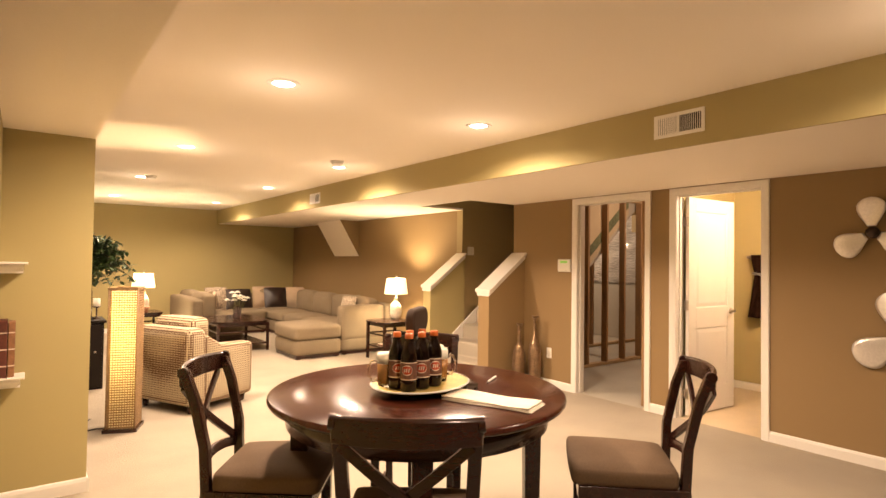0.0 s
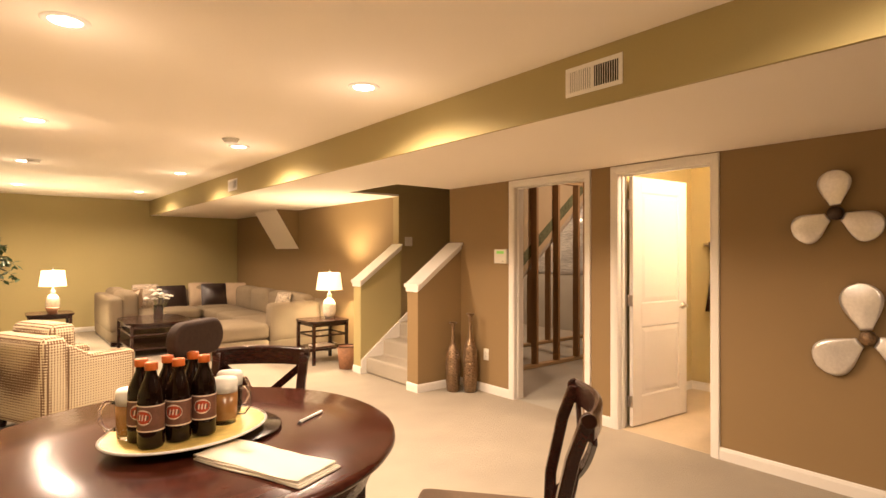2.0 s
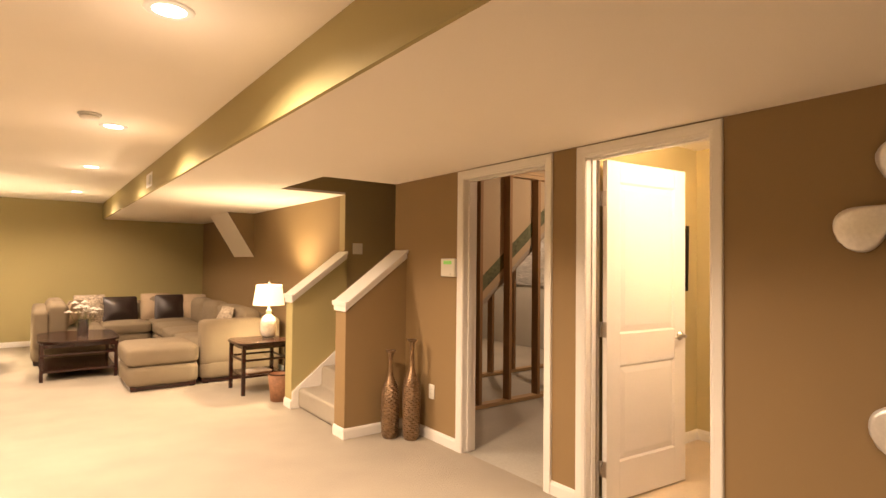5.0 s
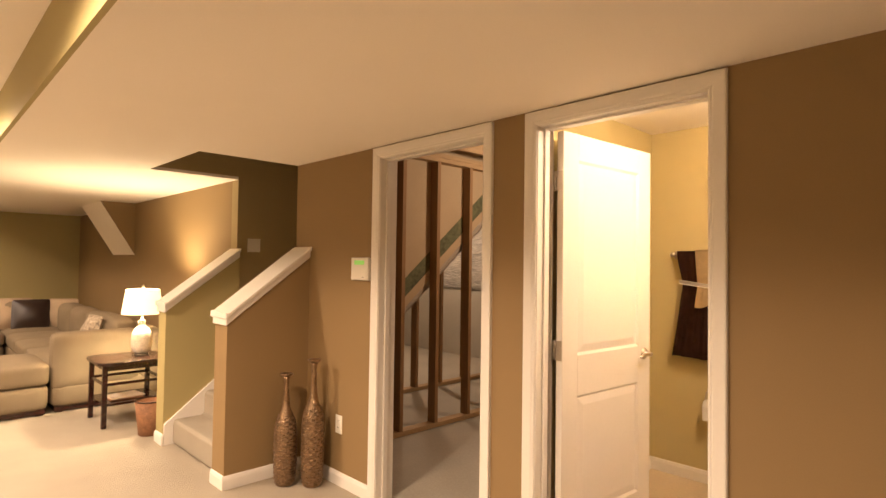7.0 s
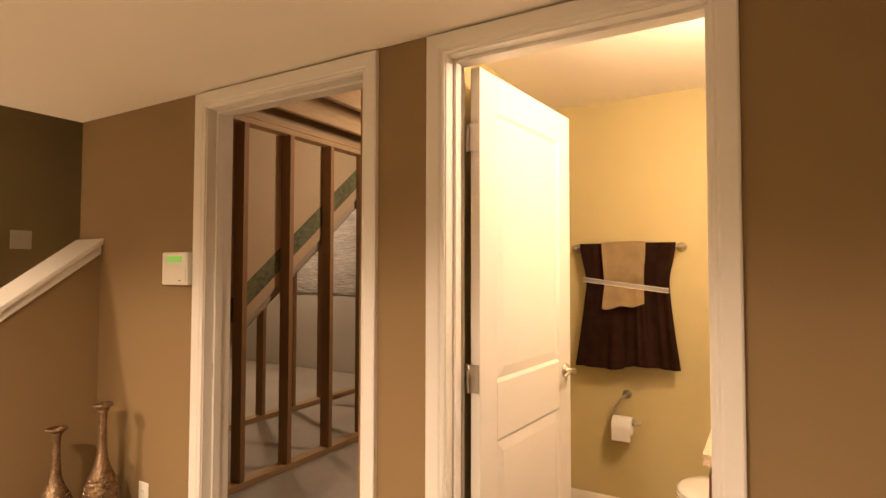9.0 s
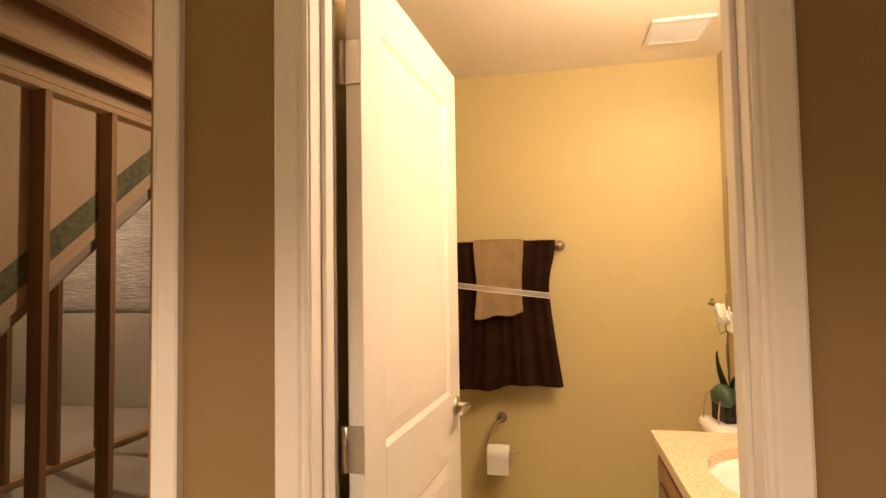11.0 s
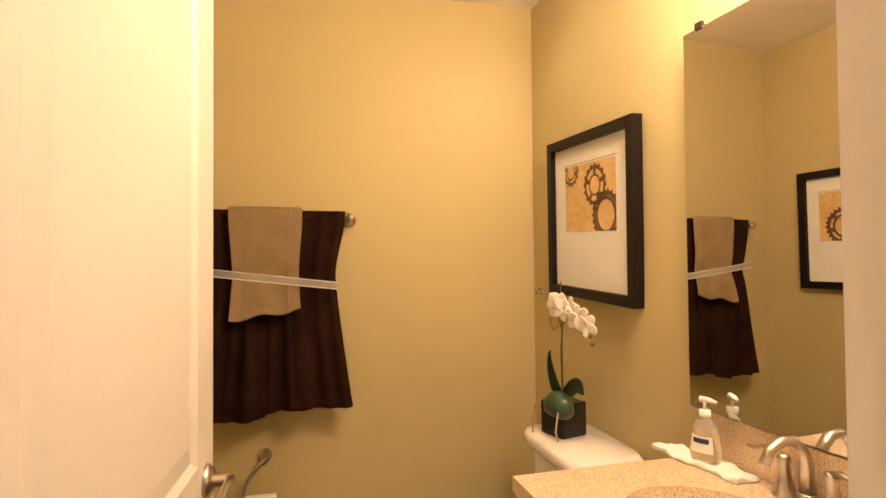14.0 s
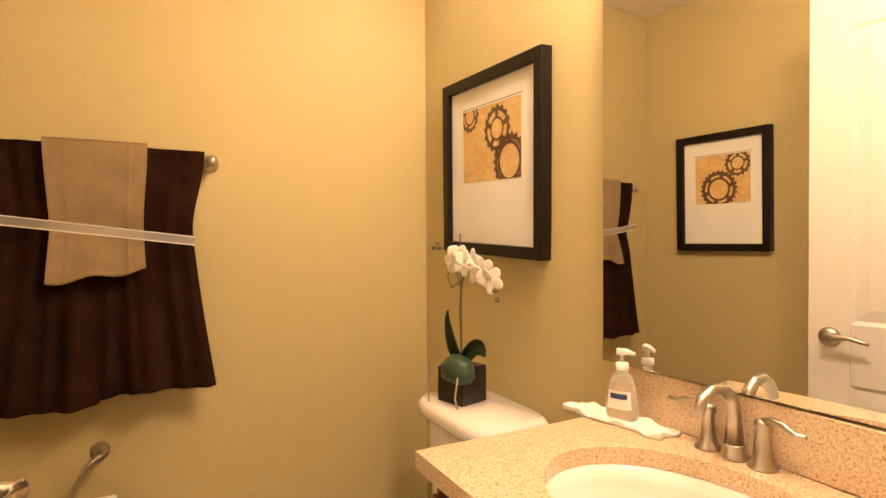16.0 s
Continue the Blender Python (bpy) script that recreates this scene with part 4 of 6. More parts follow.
# ---- bathroom door ----
def bath_door():
    W, H, TH = 0.758, 2.03, 0.035
    hx, hy = WX + T + 0.006, 3.012
    ang = math.degrees(math.atan2(-0.0585, 0.757))
    t = thing("bathroom_door", (hx, hy, 0.012), "white two-panel door standing open into the bathroom", "door", rz=ang)
    # local x along the leaf, y across it: faces at y = 0 and y = -TH
    bm = bmesh.new()
    st, mid0, mid1, bot, topr = 0.115, 0.80, 0.99, 0.23, 0.125
    core = TH - 0.014
    box(bm, 0.0, st, -TH, 0, 0, H)
    box(bm, W - st, W, -TH, 0, 0, H)
    box(bm, st, W - st, -TH, 0, 0, bot)
    box(bm, st, W - st, -TH, 0, mid0, mid1)
    box(bm, st, W - st, -TH, 0, H - topr, H)
    part("leaf_frame", bm, M_TRIM, t, bevel=0.002)
    for z0, z1 in ((bot, mid0), (mid1, H - topr)):
        bm = bmesh.new()
        x0, x1 = st, W - st
        g = 0.028
        for sgn, y0, y1 in ((1, -0.009, -0.003), (-1, -TH + 0.009, -TH + 0.003)):
            o = [bm.verts.new((x, y0, z)) for x, z in ((x0, z0), (x1, z0), (x1, z1), (x0, z1))]
            i1 = [bm.verts.new((x, y0, z)) for x, z in ((x0 + 0.012, z0 + 0.012), (x1 - 0.012, z0 + 0.012), (x1 - 0.012, z1 - 0.012), (x0 + 0.012, z1 - 0.012))]
            i2 = [bm.verts.new((x, y1, z)) for x, z in ((x0 + g + 0.02, z0 + g + 0.02), (x1 - g - 0.02, z0 + g + 0.02), (x1 - g - 0.02, z1 - g - 0.02), (x0 + g + 0.02, z1 - g - 0.02))]
            for a, b in ((o, i1), (i1, i2)):
                for k in range(4):
                    bm.faces.new((a[k], a[(k + 1) % 4], b[(k + 1) % 4], b[k]))
            bm.faces.new(i2)
        part("panel", bm, M_TRIM, t)
        bm = bmesh.new()
        for y0, y1 in ((-0.0005, -0.010), (-TH + 0.0005, -TH + 0.010)):
            a = [bm.verts.new((x, y0, z)) for x, z in ((x0 - 0.001, z0 - 0.001), (x1 + 0.001, z0 - 0.001), (x1 + 0.001, z1 + 0.001), (x0 - 0.001, z1 + 0.001))]
            b = [bm.verts.new((x, y1, z)) for x, z in ((x0 + 0.012, z0 + 0.012), (x1 - 0.012, z0 + 0.012), (x1 - 0.012, z1 - 0.012), (x0 + 0.012, z1 - 0.012))]
            for k in range(4):
                bm.faces.new((a[k], a[(k + 1) % 4], b[(k + 1) % 4], b[k]))
        part("panel_moulding", bm, M_TRIM, t)
    for z in (0.20, 1.02, 1.80):
        h = part("hinge", boxes((-0.004, -0.001, -0.033, -0.002, z - 0.045, z + 0.045)), M_NICKEL, t, "nickel butt hinge")
        part("knuckle", tube(bmesh.new(), [(-0.010, 0.004, z - 0.045), (-0.010, 0.004, z + 0.045)], 0.007, 12), M_NICKEL, h, smooth=True)
        part("leaf_plate", boxes((-0.0085, -0.0065, -0.036, -0.002, z - 0.045, z + 0.045)), M_NICKEL, h)
    for s, y in ((1, 0.0), (-1, -TH)):
        rose = lathe(bmesh.new(), [(0.031, 0), (0.031, 0.004), (0.024, 0.012), (0.012, 0.016), (0.012, 0.045), (0.002, 0.046)], 28)
        bmesh.ops.transform(rose, matrix=Matrix.Translation((W - 0.06, y, 0.945)) @ Matrix.Rotation(radians(-90 * s), 4, "X"), verts=rose.verts)
        h = part("handle", rose, M_NICKEL, t, "satin nickel lever handle", smooth=True)
        part("lever", tube(bmesh.new(), [(W - 0.06, y + s * 0.040, 0.945), (W - 0.085, y + s * 0.046, 0.948), (W - 0.12, y + s * 0.046, 0.953), (W - 0.155, y + s * 0.044, 0.944), (W - 0.172, y + s * 0.046, 0.94)], [0.011, 0.010, 0.008, 0.0065, 0.005], 12), M_NICKEL, h, smooth=True)
    part("latch_plate", boxes((W - 0.001, W + 0.0015, -TH / 2 - 0.012, -TH / 2 + 0.012, 0.915, 0.975)), M_NICKEL, t)


bath_door()
t = thing("strike_plate", (WX + 0.052, DA[1], 0.96), "nickel strike plate on the white jamb", "strike plate")
part("plate", boxes((-0.014, 0.014, -0.0025, 0, -0.03, 0.03)), M_NICKEL, t, bevel=0.001)


# ---- living area ----
def table_lamp(x, y, z, power, group="table lamps"):
    t = thing("table_lamp", (x, y, z), "clear glass bottle table lamp with a lit cream drum shade", "lamp", group)
    part("foot", lathe(bmesh.new(), [(0.055, 0.0), (0.06, 0.004), (0.05, 0.012), (0.03, 0.014)], 28), M_NICKEL, t, smooth=True)
    part("body", lathe(bmesh.new(), [(0.045, 0.0145), (0.075, 0.03), (0.088, 0.08), (0.09, 0.15), (0.082, 0.20), (0.055, 0.245), (0.032, 0.265), (0.03, 0.29), (0.036, 0.30)], 32), M_LAMPGL, t, "pale glass body", smooth=True)
    part("neck", lathe(bmesh.new(), [(0.028, 0.301), (0.034, 0.315), (0.014, 0.325), (0.008, 0.36), (0.008, 0.60), (0.014, 0.605), (0.016, 0.62), (0.006, 0.64)], 20), M_NICKEL, t, smooth=True)
    part("shade", lathe(bmesh.new(), [(0.172, 0.375), (0.140, 0.60), (0.138, 0.60), (0.170, 0.375)], 40, close=False), M_SHADE, t, "lit cream fabric shade", smooth=True)
    bulb("lamp_bulb", (x, y, z + 0.50), power, 0.05, (1.0, 0.76, 0.47))
    return t


M_LAMPGL = mat("lamp_glass_body", (0.70, 0.63, 0.50), 0.15, vary=0.25, scale=24, fine=80, bump=0.3, coat=0.6)


def end_table(x, y, w, d, h, label, name="end_table", shelf=0.2):
    t = thing(name, (x, y, 0), label, "table", "dark wooden occasional tables")
    bm = bmesh.new()
    r, n = (0.24 if name == "coffee_table" else 0.10), 7
    pts = []
    for cx, cy, a0 in ((w / 2 - r, d / 2 - r, 0), (-w / 2 + r, d / 2 - r, 90), (-w / 2 + r, -d / 2 + r, 180), (w / 2 - r, -d / 2 + r, 270)):
        for i in range(n + 1):
            a = radians(a0 + 90 * i / n)
            pts.append((cx + r * math.cos(a), cy + r * math.sin(a)))
    part("tabletop", prism(bm, pts, h - 0.028, h, "z"), M_DARK, t, bevel=0.004)
    i = 0.055
    part("apron", boxes((-w / 2 + i, w / 2 - i, -d / 2 + i, -d / 2 + i + 0.02, h - 0.075, h - 0.029), (-w / 2 + i, w / 2 - i, d / 2 - i - 0.02, d / 2 - i, h - 0.075, h - 0.029), (-w / 2 + i, -w / 2 + i + 0.02, -d / 2 + i, d / 2 - i, h - 0.075, h - 0.029), (w / 2 - i - 0.02, w / 2 - i, -d / 2 + i, d / 2 - i, h - 0.075, h - 0.029)), M_DARK, t)
    for sx in (-1, 1):
        for sy in (-1, 1):
            a, b = sx * (w / 2 - 0.05), sy * (d / 2 - 0.05)
            part("leg", boxes((a - 0.019, a + 0.019, b - 0.019, b + 0.019, 0, h - 0.029)), M_DARK, t, bevel=0.003)
    part("shelf", boxes((-w / 2 + 0.05, w / 2 - 0.05, -d / 2 + 0.05, d / 2 - 0.05, shelf - 0.02, shelf)), M_DARK, t, bevel=0.002)
    for sx in (-1, 1):
        part("rail", bar(bmesh.new(), (sx * (w / 2 - 0.05), -d / 2 + 0.06, h * 0.66), (sx * (w / 2 - 0.05), d / 2 - 0.06, h * 0.66), 0.014, 0.022), M_DARK, t)
    for sy in (-1, 1):
        part("rail", bar(bmesh.new(), (-w / 2 + 0.06, sy * (d / 2 - 0.05), h * 0.66), (w / 2 - 0.06, sy * (d / 2 - 0.05), h * 0.66), 0.014, 0.022), M_DARK, t)
    return t


end_table(4.78, 7.09, 0.56, 0.56, 0.55, "dark wooden end table with a shelf beside the sofa")
table_lamp(4.90, 7.13, 0.55, LAMP_POWER * 3.8)
end_table(2.04, 10.15, 0.56, 0.60, 0.55, "dark wooden end table behind the armchair")
table_lamp(2.08, 10.22, 0.55, LAMP_POWER * 3.4)
end_table(3.22, 9.28, 0.84, 1.14, 0.46, "long dark wooden coffee table with a lower shelf", "coffee_table", 0.12)
t = thing("bowl", (2.06, 9.98, 0.55), "small dark pottery bowl on the end table", "bowl")
part("bowl", lathe(bmesh.new(), [(0.04, 0), (0.05, 0.004), (0.085, 0.085), (0.078, 0.085), (0.04, 0.01), (0.005, 0.008)], 28), M_TERRA, t, smooth=True)
for k in range(2):
    t = thing("magazine", (4.75, 7.05, 0.2 + 0.012 * k), "stacked magazine on the end table shelf", "magazine", "magazines on the shelf", rz=8 * k)
    part("cover", boxes((-0.13, 0.13, -0.10, 0.10, 0.0005, 0.011)), M_LABELCR if k else M_TERRA, t)


def waste_basket():
    t = thing("waste_basket", (4.80, 6.47, 0), "brown woven waste basket beside the stair wall", "basket")
    part("body", lathe(bmesh.new(), [(0.085, 0), (0.09, 0.003), (0.12, 0.27), (0.112, 0.27), (0.08, 0.01), (0.005, 0.008)], 28), M_TERRA, t, smooth=True)
    part("rim", lathe(bmesh.new(), [(0.118, 0.2705), (0.125, 0.274), (0.122, 0.282), (0.112, 0.28), (0.111, 0.2705)], 28, close=False), M_DARK, t, smooth=True)


waste_basket()


def sofa_unit(x0, x1, y0, y1, label, backs, arms=(), cushions=1, seat_h=0.41, name="sectional_sofa_unit", top=0.73):
    """One unit; backs and arms are given as sides: 'n', 's', 'e', 'w'."""
    t = thing(name, ((x0 + x1) / 2, (y0 + y1) / 2, 0), label, "sofa", "units of the sectional sofa")
    w, d = (x1 - x0) / 2 - 0.004, (y1 - y0) / 2 - 0.004
    part("base", cushion(bmesh.new(), -w, w, -d, d, 0.04, 0.275, 0.002, 6), M_SOFA, t, smooth=True)
    for sx in (-1, 1):
        for sy in (-1, 1):
            part("foot", boxes((sx * (w - 0.07) - 0.03, sx * (w - 0.07) + 0.03, sy * (d - 0.07) - 0.03, sy * (d - 0.07) + 0.03, 0, 0.06)), M_DARK, t)
    part("plinth", boxes((-w + 0.03, w - 0.03, -d + 0.03, d - 0.03, 0.015, 0.06)), M_DARK, t, "dark recessed plinth")
    bx0, bx1, by0, by1 = -w, w, -d, d
    bt = 0.20
    for s, thick, h in [(b, bt, top) for b in backs] + [(a, 0.20, top) for a in arms]:
        if s == "e":
            q = (bx1 - thick, bx1, by0, by1)
            bx1 -= thick
        elif s == "w":
            q = (bx0, bx0 + thick, by0, by1)
            bx0 += thick
        elif s == "n":
            q = (bx0, bx1, by1 - thick, by1)
            by1 -= thick
        else:
            q = (bx0, bx1, by0, by0 + thick)
            by0 += thick
        part("backrest" if s in backs else "armrest", cushion(bmesh.new(), *q, 0.20, h, 0.008, 8), M_SOFA, t, smooth=True)
    long_x = (bx1 - bx0) > (by1 - by0)
    for k in range(cushions):
        if long_x:
            s = (bx1 - bx0) / cushions
            q = (bx0 + s * k, bx0 + s * (k + 1), by0 - 0.01, by1)
        else:
            s = (by1 - by0) / cushions
            q = (bx0 - 0.01, bx1, by0 + s * k, by0 + s * (k + 1))
        part("seat_cushion", cushion(bmesh.new(), *q, 0.26, seat_h + 0.02, 0.022, 8), M_SOFA, t, "thick padded seat cushion", smooth=True)
        for b in backs:
            if b == "e" and not long_x:
                part("back_cushion", cushion(bmesh.new(), bx1 - 0.20, bx1 + 0.03, q[2] + 0.01, q[3] - 0.01, seat_h, top + 0.07, 0.03, 8), M_SOFA, t, "loose back cushion", smooth=True)
            if b == "n" and long_x:
                part("back_cushion", cushion(bmesh.new(), q[0] + 0.01, q[1] - 0.01, by1 - 0.20, by1 + 0.03, seat_h, top + 0.07, 0.03, 8), M_SOFA, t, "loose back cushion", smooth=True)
            if b == "w" and not long_x:
                part("back_cushion", cushion(bmesh.new(), bx0 - 0.03, bx0 + 0.20, q[2] + 0.01, q[3] - 0.01, seat_h, top + 0.07, 0.03, 8), M_SOFA, t, "loose back cushion", smooth=True)
    return t


sofa_unit(3.57, 4.30, 7.62, 8.46, "beige upholstered ottoman end of the sectional sofa", (), (), 1, 0.45)
sofa_unit(4.305, 5.25, 7.66, 9.2, "beige upholstered end unit of the sectional sofa with an arm", ("e",), ("s",), 1)
sofa_unit(4.30, 5.25, 9.205, 10.75, "beige upholstered unit of the sectional sofa along the brown wall", ("e",), (), 2)
sofa_unit(4.30, 5.25, 10.755, 11.70, "beige upholstered corner unit of the sectional sofa", ("e", "n"), (), 1)
sofa_unit(3.625, 4.295, 10.755, 11.70, "beige upholstered unit of the sectional sofa along the end wall", ("n",), (), 1)
sofa_unit(2.74, 3.62, 9.95, 11.70, "beige upholstered end unit of the sectional sofa", ("w",), (), 2)


def pillow(x, y, z, rz, tilt, size, material, label, wide=1.0):
    t = thing("throw_pillow", (x, y, z), label, "pillow", "pillows on the sofa")
    m = Matrix.Rotation(radians(rz), 4, "Z") @ Matrix.Rotation(radians(tilt), 4, "X")
    bm = bmesh.new()
    cushion(bm, -size * wide / 2, size * wide / 2, -0.03, 0.03, 0, size, 0.065, 12)
    for q in bm.verts:
        u, v = 2 * q.co.x / (size * wide), 2 * q.co.z / size - 1
        q.co.x *= 0.94 + 0.07 * v * v
        q.co.z = size / 2 + (q.co.z - size / 2) * (0.94 + 0.07 * u * u)
        q.co.y *= max(0.12, (1 - u ** 4) * (1 - v ** 4)) ** 0.5
    bmesh.ops.transform(bm, matrix=m, verts=bm.verts)
    part("cover", bm, material, t, smooth=True)


M_PILLOW_PT = mat("pillow_pattern", (0.66, 0.55, 0.40), 0.9, vary=0, col2=(0.05, 0.025, 0.018), scale=34, fine=60, bump=0.2)
pillow(3.13, 10.45, 0.43, 80, 16, 0.40, M_PILLOW_LT, "tan square throw pillow leaning on the sofa")
pillow(3.20, 10.95, 0.43, 55, 16, 0.38, M_PILLOW_LT, "tan square throw pillow leaning on the sofa")
pillow(3.50, 11.18, 0.43, 12, -16, 0.44, M_PILLOW_PT, "patterned cream and brown throw pillow on the sofa")
pillow(3.90, 11.20, 0.43, 4, -18, 0.40, M_PILLOW_DK, "dark brown leather throw pillow on the sofa", 1.25)
pillow(4.42, 11.30, 0.43, -4, -14, 0.43, M_PILLOW_LT, "tan square throw pillow leaning on the sofa")
pillow(4.60, 11.12, 0.43, -8, -22, 0.43, M_PILLOW_DK, "dark brown leather throw pillow tilted against a tan one")
pillow(4.92, 11.10, 0.43, -40, -16, 0.42, M_PILLOW_LT, "tan square throw pillow leaning on the sofa")
pillow(4.70, 8.35, 0.43, -85, -14, 0.40, M_PILLOW_PT, "patterned cream and brown throw pillow on the sofa")


def flower_vase(x, y, z):
    t = thing("flower_vase", (x, y, z), "clear glass vase with white silk flowers on the coffee table", "vase")
    part("vase", lathe(bmesh.new(), [(0.055, 0), (0.06, 0.004), (0.062, 0.2), (0.056, 0.2), (0.053, 0.01), (0.005, 0.008)], 28), M_GLASS, t, "clear glass", smooth=True)
    rng = random.Random(7)
    for k in range(12):
        a, r = rng.uniform(0, 6.28), rng.uniform(0.03, 0.13)
        top = Vector((math.cos(a) * r * 1.5, math.sin(a) * r, rng.uniform(0.28, 0.42)))
        part("stem", tube(bmesh.new(), [(0.02 * math.cos(a), 0.02 * math.sin(a), 0.03), top * 0.6, top], 0.003, 5), M_STEM, t)
        bm = bmesh.new()
        for i in range(6):
            b = 2 * math.pi * i / 6
            m = Matrix.Translation(top + Vector((0.022 * math.cos(b), 0.022 * math.sin(b), 0.004))) @ Matrix.Rotation(b, 4, "Z") @ Matrix.Rotation(0.5, 4, "Y") @ Matrix.Diagonal((0.036, 0.024, 0.007, 1))
            bmesh.ops.create_icosphere(bm, subdivisions=1, radius=1, matrix=m)
        part("flower", bm, M_PETAL, t, "white silk flower", smooth=True)


flower_vase(3.27, 9.25, 0.46)


def armchair():
    t = thing("armchair", (1.745, 5.54, 0), "tan and cream checked upholstered club armchair", "armchair", rz=26)
    # local x: towards the front, local y: across, away from the near side
    D, W = 0.74, 0.76
    part("base", cushion(bmesh.new(), 0.03, D - 0.02, 0.01, W - 0.01, 0.07, 0.32, 0.003, 8), M_CHECK, t, smooth=True)
    for x in (0.07, D - 0.08):
        for y in (0.07, W - 0.07):
            part("leg", lathe(bmesh.new(), [(0.018, 0), (0.026, 0.01), (0.032, 0.075)], 16, (x, y, 0)), M_DARK, t, smooth=True)
    bm = bmesh.new()
    cushion(bm, 0.0, 0.20, 0.0, W, 0.072, 0.77, 0.012, 10)
    for q in bm.verts:
        q.co.x -= 0.05 * max(0, q.co.z - 0.3)
    part("backrest", bm, M_CHECK, t, smooth=True)
    for y0, y1 in ((0.0, 0.15), (W - 0.15, W)):
        bm = bmesh.new()
        cushion(bm, 0.14, D, y0, y1, 0.072, 0.60, 0.006, 10)
        for q in bm.verts:
            if q.co.z > 0.4:
                q.co.z += 0.60 * max(0, 0.36 - q.co.x) - 0.04 * max(0, q.co.x - 0.4)
        part("armrest", bm, M_CHECK, t, smooth=True)
    part("seat_cushion", cushion(bmesh.new(), 0.17, D - 0.01, 0.152, W - 0.152, 0.31, 0.46, 0.02, 8), M_CHECK, t, smooth=True)
    bm = bmesh.new()
    cushion(bm, 0.10, 0.30, 0.10, W - 0.10, 0.44, 0.85, 0.03, 10)
    part("back_cushion", bm, M_CHECK, t, smooth=True)


armchair()


def rattan_lamp():
    t = thing("rattan_floor_lamp", (1.232, 5.485, 0), "tall square woven rattan floor lamp glowing from inside", "lamp", rz=-21)
    part("base", boxes((-0.125, 0.125, -0.125, 0.125, 0, 0.028)), M_DARK, t, "dark square base", bevel=0.003)
    h0, h1, w = 0.03, 1.155, 0.103
    g = w - 0.016
    part("inner_shade", boxes((-g, g, -g, -g + 0.001, 0.04, 1.13), (-g, g, g - 0.001, g, 0.04, 1.13), (-g, -g + 0.001, -g + 0.001, g - 0.001, 0.04, 1.13), (g - 0.001, g, -g + 0.001, g - 0.001, 0.04, 1.13)), M_LINER, t, "pale translucent liner")
    for sx in (-1, 1):
        for sy in (-1, 1):
            part("corner_post", tube(bmesh.new(), [(sx * w, sy * w, h0), (sx * w, sy * w, h1)], 0.007, 8), M_RATTAN, t, smooth=True)
    # weave: upright canes and wavy bands, one mesh a face
    for face in range(4):
        bm = bmesh.new()
        rot = Matrix.Rotation(radians(90 * face), 4, "Z")
        n = 11
        for k in range(1, n):
            x = -w + 2 * w * k / n
            tube(bm, [(x, -w, h0), (x, -w, h1)], 0.0034, 5)
        z, row = h0 + 0.01, 0
        while z < h1 - 0.01:
            pts = []
            for k in range(0, n + 1):
                x = -w + 2 * w * k / n
                pts.append((x, -w + (0.004 if (k + row) % 2 else -0.004), z))
            tube(bm, pts, 0.0048, 5)
            z += 0.020
            row += 1
        bmesh.ops.transform(bm, matrix=rot, verts=bm.verts)
        part("woven_face", bm, M_RATTAN, t, "woven cane face")
    part("top_band", boxes((-w - 0.006, w + 0.006, -w - 0.008, -w + 0.006, h1 - 0.015, h1 + 0.006), (-w - 0.006, w + 0.006, w - 0.006, w + 0.008, h1 - 0.015, h1 + 0.006), (-w - 0.008, -w + 0.006, -w + 0.006, w - 0.006, h1 - 0.015, h1 + 0.006), (w - 0.006, w + 0.008, -w + 0.006, w - 0.006, h1 - 0.015, h1 + 0.006)), M_RATTAN, t)
    part("cord", tube(bmesh.new(), [(-0.12, 0, 0.008), (-0.2, 0.03, 0.005), (-0.27, -0.02, 0.005), (-0.34, 0.05, 0.005), (-0.36, 0.2, 0.005), (-0.34, 0.35, 0.005)], 0.004, 6), M_BLACK, t, "black power cord", smooth=True)


M_LINER = translucent("lamp_liner", (0.92, 0.86, 0.66), 0.7)
rattan_lamp()
bulb("rattan_bulb", (1.232, 5.485, 0.87), 85, 0.03, (1.0, 0.70, 0.38))
bulb("rattan_bulb", (1.232, 5.485, 0.50), 0.6, 0.03, (1.0, 0.66, 0.32))


def console():
    t = thing("console_cabinet", (0.70, 7.4, 0), "black low console cabinet behind the rattan lamp", "cabinet")
    part("carcass", boxes((-0.55, 0.55, -0.22, 0.22, 0.0, 0.70)), M_BLACKWD, t, bevel=0.004)
    part("top", boxes((-0.57, 0.57, -0.24, 0.24, 0.7005, 0.73)), M_BLACKWD, t, bevel=0.004)
    for x in (-0.27, 0.27):
        d = part("door", boxes((x - 0.26, x + 0.26, -0.238, -0.2205, 0.03, 0.685)), M_BLACKWD, t, bevel=0.003)
        part("knob", lathe(bmesh.new(), [(0.008, -0.01), (0.012, 0.0), (0.008, 0.01)], 12, (x + 0.2, -0.248, 0.4)), M_NICKEL, d, smooth=True)


M_BLACKWD = mat("black_wood", (0.010, 0.0065, 0.0045), 0.45, vary=0.2, bump=0.05, spec=0.2)
console()
t = thing("pottery_vase", (1.06, 7.33, 0.73), "pale pottery bottle vase on the black console", "vase")
part("body", lathe(bmesh.new(), [(0.05, 0), (0.075, 0.02), (0.085, 0.10), (0.07, 0.17), (0.03, 0.21), (0.022, 0.30), (0.03, 0.42), (0.022, 0.42), (0.01, 0.3)], 28), M_LAMPGL, t, smooth=True)
t = thing("candle", (1.19, 7.34, 0.73), "cream pillar candle on a dark stand", "candle")
part("stand", lathe(bmesh.new(), [(0.04, 0), (0.042, 0.006), (0.008, 0.02), (0.008, 0.12), (0.04, 0.135), (0.04, 0.14)], 20), M_HUB, t, smooth=True)
